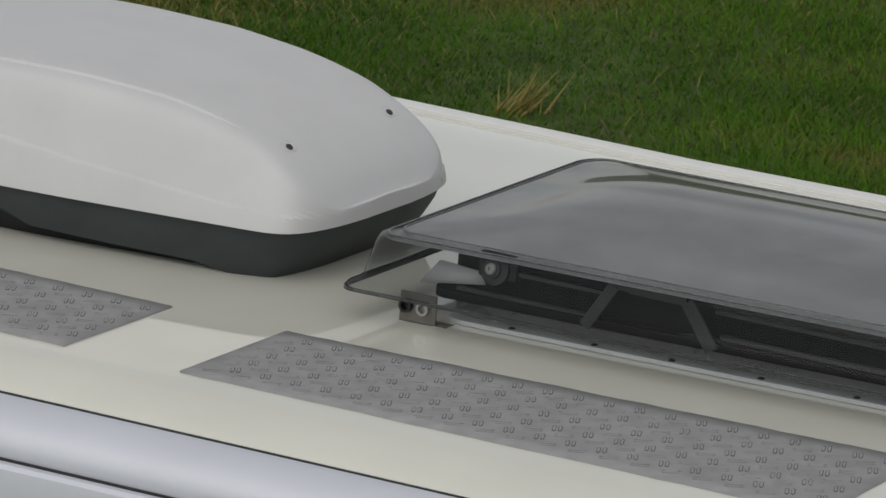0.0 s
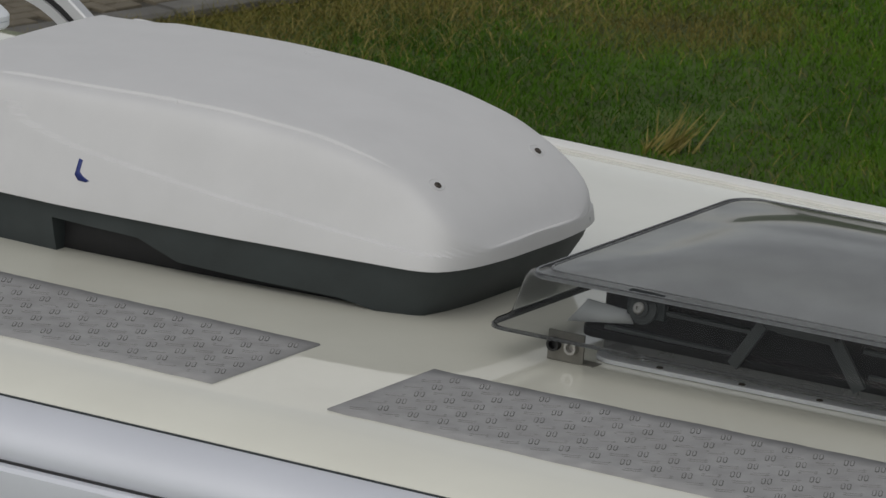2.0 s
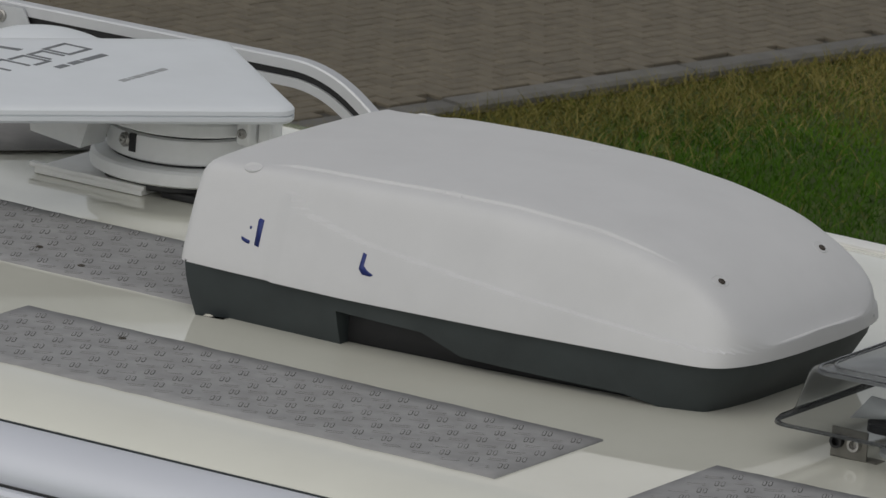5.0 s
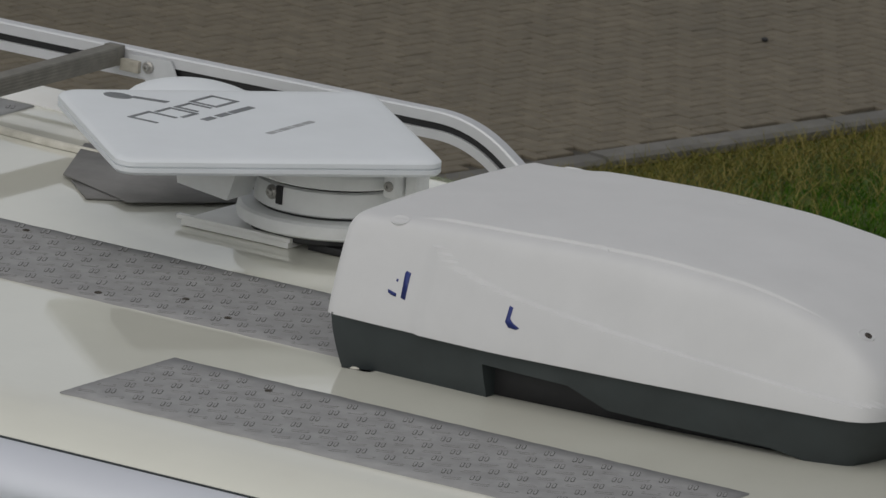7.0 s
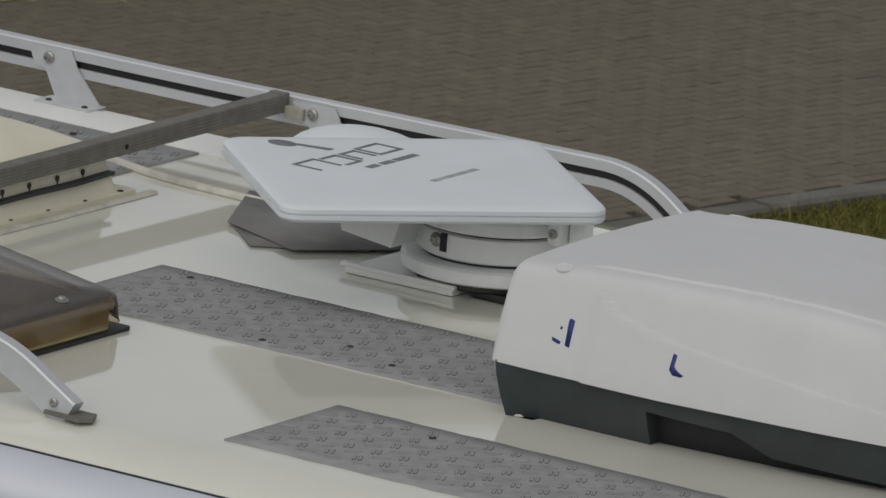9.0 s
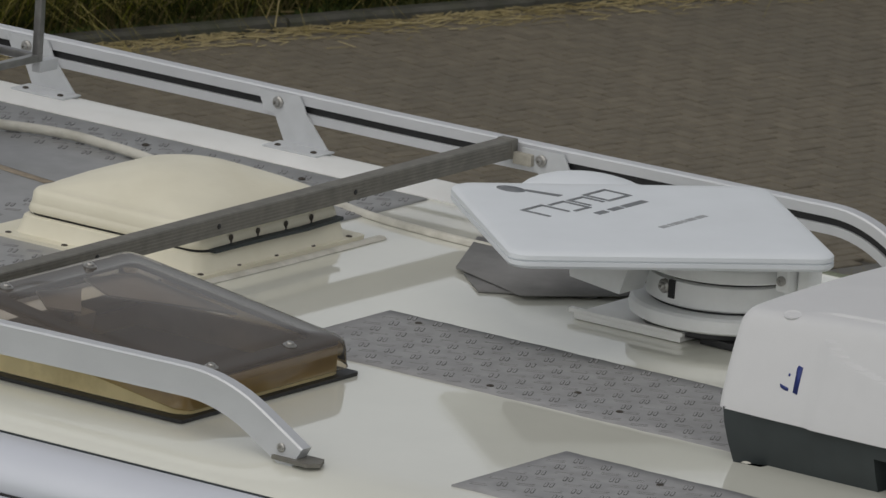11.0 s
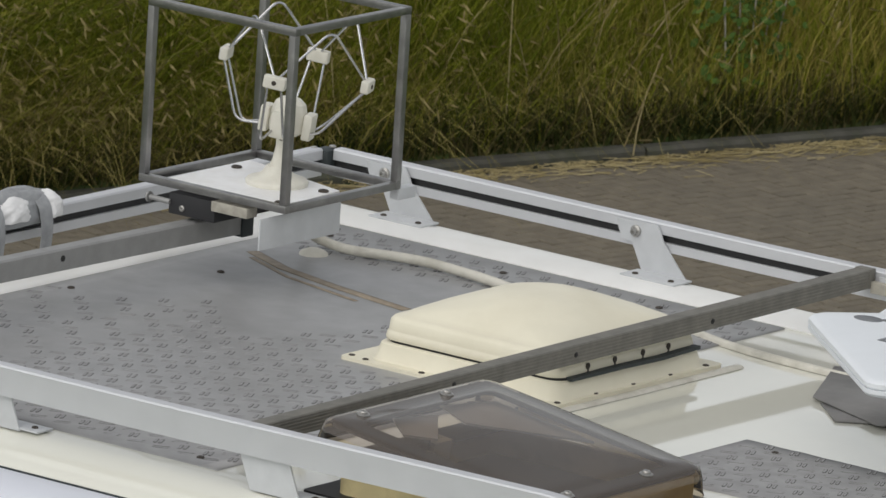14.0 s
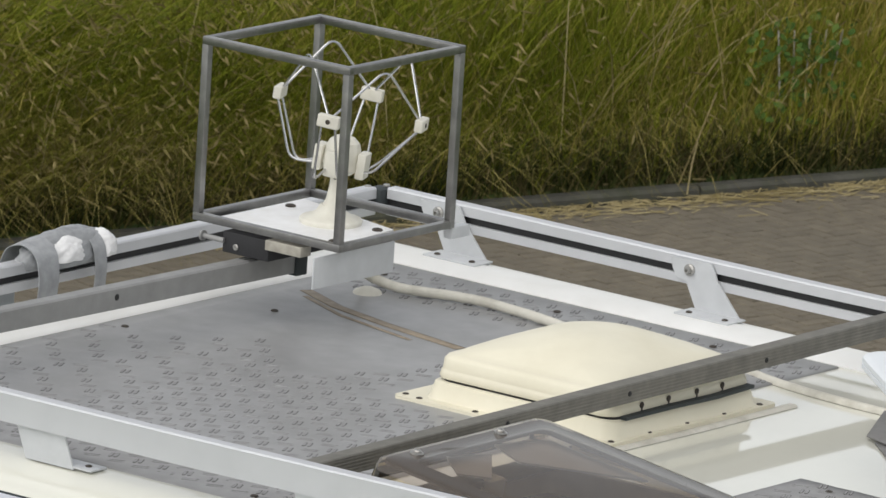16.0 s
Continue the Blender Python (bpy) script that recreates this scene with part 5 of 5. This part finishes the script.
def road_to_world(p, lay=ROAD):
    m = np.array(lay)
    return p @ m[:3, :3].T + m[:3, 3]


def blades(rng, root, length, width, lean, bend, droop=0.0, segments=3):
    """Tapered bent blades: points and triangles for all the roots (n x 3)."""
    n = len(root)
    a = rng.uniform(0, 2 * np.pi, n)
    way = np.stack([np.cos(a), np.sin(a), 0 * a], 1)
    b = rng.uniform(0, 2 * np.pi, n)
    across = np.stack([np.cos(b), np.sin(b), 0 * b], 1)
    pts, tris = [], []
    count = 2 * segments + 1
    for s in range(segments + 1):
        u = s / segments
        out = lean * u + bend * u * u
        up = u * np.sqrt(np.maximum(0.05, 1 - (lean + bend * u) ** 2 * 0.6)) - droop * u ** 3
        p = root + length[:, None] * (way * out[:, None] + np.array([0, 0, 1.0]) * up[:, None])
        if s < segments:
            w = (width * (1 - 0.75 * u))[:, None] * across / 2
            pts += [p - w, p + w]
        else:
            pts.append(p)
    points = np.stack(pts, 1).reshape(-1, 3)
    base = np.arange(n)[:, None] * count
    for s in range(segments - 1):
        k = 2 * s
        tris += [base + [[k, k + 1, k + 3]], base + [[k, k + 3, k + 2]]]
    k = 2 * (segments - 1)
    tris.append(base + [[k, k + 1, k + 2]])
    return points, np.concatenate(tris), pts[-1], way


rng = np.random.default_rng(5)
# lawn beside the road
N = 170000
u, v = rng.uniform(-0.01, 3.9, N), rng.uniform(-1.6, 4.2, N)
patch = 0.5 + 0.5 * np.sin(u * 2.1 + np.sin(v * 1.7) * 1.5) * np.sin(v * 1.3 + u * 0.6)
edge = np.clip((u - 0.15) / 0.9, 0.05, 1)
root = road_to_world(np.stack([u, v, np.full(N, -0.025)], 1))
length = rng.uniform(0.025, 0.07, N) * (0.55 + 0.75 * patch) * (0.25 + 0.75 * edge)
p, t, _, _ = blades(rng, root, length, rng.uniform(0.003, 0.005, N), rng.uniform(0, 0.7, N), rng.uniform(0.1, 0.8, N), segments=2)
triangles("lawn_grass", p, t, LAWN, "short uneven green grass with dry patches", "grass")
# dry fringe along the flush kerb and by the bare spots
N = 26000
u, v = -0.01 + np.abs(rng.normal(0, 0.36, N)), rng.uniform(-1.6, 4.2, N)
spots = rng.random(N) < 0.14
u = np.where(spots, 2.2 + rng.normal(0, 0.9, N), u)
root = road_to_world(np.stack([np.clip(u, -0.01, 3.9), v, np.full(N, -0.02)], 1))
p, t, _, _ = blades(rng, root, rng.uniform(0.03, 0.085, N), rng.uniform(0.0025, 0.004, N), rng.uniform(0.3, 0.9, N), rng.uniform(0.1, 0.8, N), segments=2)
triangles("dry_grass", p, t, WITHERED, "dry straw-coloured grass along the kerb", "grass")
# pale tuft in the lawn
N = 55
root = np.stack([rng.normal(-5.10, 0.035, N), rng.normal(11.76, 0.03, N), np.full(N, GROUND - 0.02)], 1)
a = rng.normal(0.9, 0.5, N)
tuft_tip = root + np.stack([np.cos(a) * rng.uniform(0.04, 0.16, N), np.sin(a) * rng.uniform(0.02, 0.2, N), rng.uniform(0.04, 0.16, N)], 1)
side = rng.normal(0, 1, (N, 3)) * 0.0028
p = np.stack([root - side, root + side, tuft_tip], 1).reshape(-1, 3)
triangles("straw_tuft", p, np.arange(3 * N).reshape(-1, 3), WITHERED, "pale dry tuft of straw in the lawn", "grass")

# tall grass on the bank
N = 140000
u = -3.53 - np.abs(rng.gamma(1.3, 1.15, N))
v = rng.uniform(-4.2, 5.2, N)
h = np.array([bank_height(k) for k in np.linspace(-14, -3.52, 200)])
z = np.interp(u, np.linspace(-14, -3.52, 200), h)
root = road_to_world(np.stack([u, v, z - 0.02], 1), BANK)
clump = 0.5 + 0.5 * np.sin(v * 2.3 + np.sin(u * 1.9) * 2) * np.sin(u * 1.4 + v * 0.7)
front = np.clip((-3.45 - u) / 0.4, 0.45, 1)
length = rng.uniform(0.35, 0.95, N) * (0.65 + 0.5 * clump) * front
heavy = np.clip((-0.3 - v) / 2.0, 0, 1)
p, t, tips, way = blades(rng, root, length, rng.uniform(0.0035, 0.0065, N), rng.uniform(0, 0.22, N) + 0.12 * heavy, rng.uniform(0.05, 0.5, N) + 0.3 * heavy, droop=0.12, segments=4)
triangles("tall_grass", p, t, TALL, "tall uncut green and yellowing grass on the verge", "grass")
pick = rng.random(N) < (0.06 + 0.2 * heavy)
tip, w = tips[pick], way[pick]
M = len(tip)
L = rng.uniform(0.03, 0.08, M)[:, None]
down = w * 0.7 + np.array([0, 0, -0.35]) + rng.normal(0, 0.25, (M, 3))
s1, s2 = np.cross(down, rng.normal(0, 1, (M, 3))), rng.normal(0, 1, (M, 3))
s1 = s1 / np.linalg.norm(s1, axis=1, keepdims=True) * 0.0045
s2 = np.cross(down, s1)
s2 = s2 / np.linalg.norm(s2, axis=1, keepdims=True) * 0.004
mid = tip + down * L * 0.4
p = np.stack([tip, mid + s1, tip + down * L, mid - s1, mid + s2, mid - s2], 1).reshape(-1, 3)
base = np.arange(M)[:, None] * 6
t = np.concatenate([base + [[0, 1, 2]], base + [[0, 2, 3]], base + [[0, 4, 2]], base + [[0, 2, 5]]])
triangles("grass_seed_heads", p, t, SEED, "drooping tan seed heads of the tall grass", "grass")
# withered tangle low on the bank, thick where the verge is overgrown
N = 26000
v = rng.uniform(-4.2, 5.2, N)
keep = rng.random(N) < np.clip(0.18 + 0.8 * np.clip((0.2 - v) / 2.5, 0, 1), 0, 1)
v = v[keep]
N = len(v)
u = -3.50 - np.abs(rng.gamma(1.2, 0.55, N))
root = road_to_world(np.stack([u, v, np.interp(u, np.linspace(-14, -3.52, 200), h) - 0.02], 1), BANK)
p, t, _, _ = blades(rng, root, rng.uniform(0.25, 0.75, N), rng.uniform(0.003, 0.0055, N), rng.uniform(0.1, 0.7, N), rng.uniform(0.2, 0.9, N), droop=0.3, segments=4)
triangles("withered_grass", p, t, WITHERED, "withered brown grass tangled low on the verge", "grass")
# weeds at the foot of the bank, their dark colour standing in for shade
N = 20000
u, v = -3.50 - np.abs(rng.normal(0, 0.16, N)), rng.uniform(-4.2, 5.2, N)
root = road_to_world(np.stack([u, v, np.full(N, 0.02)], 1), BANK)
p, t, _, _ = blades(rng, root, rng.uniform(0.06, 0.30, N), rng.uniform(0.004, 0.009, N), rng.uniform(0.0, 0.6, N), rng.uniform(0.1, 0.7, N), droop=0.1, segments=3)
triangles("verge_shade_weeds", p, t, SHADE_WEED, "green and brown weeds along the raised kerb, darkened for the shade there", "weeds")
# long thin stalks that arch over the rest
N = 1800
u, v = -3.55 - np.abs(rng.gamma(1.3, 1.0, N)), rng.uniform(-4.2, 5.2, N)
root = road_to_world(np.stack([u, v, np.interp(u, np.linspace(-14, -3.52, 200), h) - 0.02], 1), BANK)
p, t, _, _ = blades(rng, root, rng.uniform(0.7, 1.25, N), rng.uniform(0.003, 0.005, N), rng.uniform(0.05, 0.35, N), rng.uniform(0.1, 0.9, N), droop=0.15, segments=6)
triangles("grass_stalks", p, t, STRAW, "long pale stalks arching over the verge", "grass")
# loose straw and stalks by the raised kerb
N = 3000
u, v = -3.42 + np.abs(rng.normal(0, 0.085, N)), rng.uniform(-4.0, 5.0, N)
a = rng.normal(np.pi / 2, 0.6, N)
reach = rng.uniform(0.03, 0.10, N)
mid = np.stack([u, v, rng.uniform(0.0, 0.010, N)], 1)
half = np.stack([np.cos(a) * reach, np.sin(a) * reach, rng.normal(0, 0.004, N)], 1) / 2
wide = np.stack([-np.sin(a), np.cos(a), 0.4 + 0 * a], 1) * rng.uniform(0.0012, 0.0022, N)[:, None]
p = road_to_world(np.stack([mid - half - wide, mid - half + wide, mid + half + wide, mid + half - wide], 1).reshape(-1, 3), BANK)
base = np.arange(N)[:, None] * 4
triangles("loose_straw", p, np.concatenate([base + [[0, 1, 2]], base + [[0, 2, 3]]]), STRAW, "loose dry straw lying in the gutter", "straw")


def bent_stalk(points, radius):
    s = thing("grass_stalk", points[0], "long pale dry stalk leaning over the kerb", "grass", "dry stalks")
    part("stalk", tube(rounded(points, 0.25, 6), radius, 6), STRAW, s, smooth=60)




bent_stalk([(-10.36, 12.87, -2.885), (-10.347, 12.92, -2.775), (-10.335, 12.98, -2.65), (-10.33, 13.02, -2.57)], 0.003)
bent_stalk([(-10.30, 12.85, -2.885), (-10.325, 12.90, -2.79), (-10.34, 12.96, -2.69)], 0.0026)
bent_stalk([(-10.52, 12.93, -2.80), (-10.50, 13.08, -2.65), (-10.46, 13.2, -2.50)], 0.0026)

bent_stalk([(-10.502, 12.655, -2.862), (-10.461, 12.767, -2.862), (-10.447, 12.887, -2.862), (-10.338, 13.006, -2.862)], 0.003)
bent_stalk([(-10.043, 13.027, -2.885), (-10.132, 12.976, -2.885), (-10.223, 12.881, -2.885)], 0.003)

# bramble in the tall grass
bush = thing("bramble_bush", (-10.36, 13.55, -2.86), "dark green bramble growing through the grass", "bush")
n = 240
c = np.stack([rng.normal(-10.36, 0.06, n), rng.normal(13.55, 0.13, n), rng.uniform(-2.84, -2.40, n)], 1)
nrm = rng.normal(0, 0.5, (n, 3)) + np.array([0.5, -0.6, 0.6])
e1 = np.cross(nrm, rng.normal(0, 1, (n, 3)))
e1 /= np.linalg.norm(e1, axis=1, keepdims=True)
e2 = np.cross(nrm, e1)
e2 /= np.linalg.norm(e2, axis=1, keepdims=True)
s = rng.uniform(0.010, 0.022, n)[:, None]
p = np.stack([c - e1 * s, c - e1 * s * 0.4 + e2 * s * 0.62, c + e1 * s * 0.45 + e2 * s * 0.5, c + e1 * s * 1.1, c + e1 * s * 0.45 - e2 * s * 0.5, c - e1 * s * 0.4 - e2 * s * 0.62], 1).reshape(-1, 3)
base = np.arange(n)[:, None] * 6
t = np.concatenate([base + [[0, 1, 5]], base + [[1, 2, 5]], base + [[2, 4, 5]], base + [[2, 3, 4]]])
leaves = triangles("foliage", p, t, SHRUB, "", "")
leaves.parent = bush
leaves.data.transform(Matrix.Translation(-bush.location))
for k in range(5):
    q = Vector((-10.38, 13.45 + 0.05 * k, -2.86))
    part("stem", tube(rounded([q, q + Vector((0.0, 0.02 * k, 0.2)), q + Vector((0.03 * (k - 2), 0.05, 0.42))], 0.1), 0.003, 6), TIMBER, bush)

# kerbs
def kerb(name, label, u0, u1, z0, z1, step, kind_of, lay, mat):
    whole = tagged(new(name), label, kind_of, kind="structure")
    base = prism([(u0, z0), (u1, z0), (u1, z1 - 0.012), (u1 - 0.012, z1), (u0 + 0.012, z1), (u0, z1 - 0.012)], 0.004, step - 0.004, axis="y", bevel=0.003)
    bmesh.ops.recalc_face_normals(base, faces=base.faces)
    me = bpy.data.meshes.new("kerbstone")
    base.to_mesh(me)
    base.free()
    me.materials.append(mat)
    for k in range(-9, 12):
        ob = new("kerbstone", me)
        ob.parent = whole
        ob.matrix_local = lay @ pose(random.uniform(-0.004, 0.004), k * step, random.uniform(-0.004, 0.004), 0, 0, random.uniform(-0.15, 0.15))


kerb("kerb_flush", "flush grey concrete edging between road and lawn", -0.12, -0.02, -0.2, 0.012, 1.0, "kerb", ROAD, KERB)
kerb("kerb_raised", "raised dark mossy concrete kerb below the tall grass", -3.50, -3.43, -0.2, 0.030, 1.0, "kerb", BANK, MOSSY_KERB)

# herringbone paving: the nearest pieces are objects of their own, the rest one mesh
road = tagged(new("road"), "brown-grey herringbone concrete paving", "road", kind="structure")
bed = bmesh.new()
bedv = [bed.verts.new(ROAD @ Vector(c)) for c in ((-4.6, -9, -0.012), (0.005, -9, -0.012), (0.005, 12, -0.012), (-2.8, 12, -0.012))]
bed.faces.new(bedv)
part("joint_bed", bed, JOINT, road, "dark dirt in the joints", smooth=0)
PL, PW, GAP = 0.11, 0.055, 0.005


def paver_shape():
    bm = bmesh.new()
    lo = [bm.verts.new((x, y, -0.03)) for x, y in ((GAP / 2, GAP / 2), (PL - GAP / 2, GAP / 2), (PL - GAP / 2, PW - GAP / 2), (GAP / 2, PW - GAP / 2))]
    c = GAP / 2 + 0.003
    md = [bm.verts.new((v.co.x, v.co.y, -0.003)) for v in lo]
    hi = [bm.verts.new((x, y, 0.0)) for x, y in ((c, c), (PL - c, c), (PL - c, PW - c), (c, PW - c))]
    for a, b in ((lo, md), (md, hi)):
        for k in range(4):
            bm.faces.new((a[k], a[(k + 1) % 4], b[(k + 1) % 4], b[k]))
    bm.faces.new(hi)
    bmesh.ops.recalc_face_normals(bm, faces=bm.faces)
    me = bpy.data.meshes.new("paver")
    bm.to_mesh(me)
    bm.free()
    me.materials.append(PAVER)
    return me


paver_mesh = paver_shape()
LAY = Matrix.Rotation(radians(1.5), 4, "Z")
places = []
for i in range(-205, 206):
    for j in range(-115, 116):
        for vertical in (False, True):
            ox, oy = (i + 2 * j + (2 if vertical else 0)) * PW, (-i + 2 * j) * PW
            m = LAY @ pose(ox, oy, 0) @ (pose(PW, 0, 0, 0, 0, 90) if vertical else Matrix())
            mid = m @ Vector((PL / 2, PW / 2, 0))
            if -4.1 < mid.x < -0.17 and (BANK.inverted() @ ROAD @ mid).x > -3.39 and -4.5 < mid.y < 8.0:
                places.append((mid, m))
places.sort(key=lambda q: abs(q[0].y - 0.45) + 0.12 * abs(q[0].x + 1.6))
co = np.array([v.co for v in paver_mesh.vertices])
loops = [list(f.vertices) for f in paver_mesh.polygons]
verts, faces = [], []
for k, (mid, m) in enumerate(places):
    jitter = pose(0, 0, random.uniform(-0.0012, 0.0012), random.uniform(-0.5, 0.5), random.uniform(-0.5, 0.5), random.uniform(-0.5, 0.5))
    full = ROAD @ m @ jitter
    if k < 300:
        ob = new("paver", paver_mesh)
        ob.parent = road
        ob.matrix_local = full
    else:
        a = np.array(full)
        n0 = len(verts)
        verts += (co @ a[:3, :3].T + a[:3, 3]).tolist()
        faces += [[n0 + q for q in f] for f in loops]
me = bpy.data.meshes.new("paving")
me.from_pydata(verts, [], faces)
rest = tagged(link_mesh("paving", me, PAVER, road), "herringbone pavers", "", kind="stuff")
stone = thing("pebble", (-7.546, 13.90, GROUND + 0.0), "small dark stone lying on the paving", "stone")
bm = bmesh.new()
bmesh.ops.create_icosphere(bm, subdivisions=2, radius=0.010)
bm.transform(Matrix.Translation((-7.546, 13.90, GROUND + 0.008)) @ Matrix.Diagonal((1.2, 0.9, 0.8, 1)))
part("stone", bm, CAVITY, stone, smooth=60)
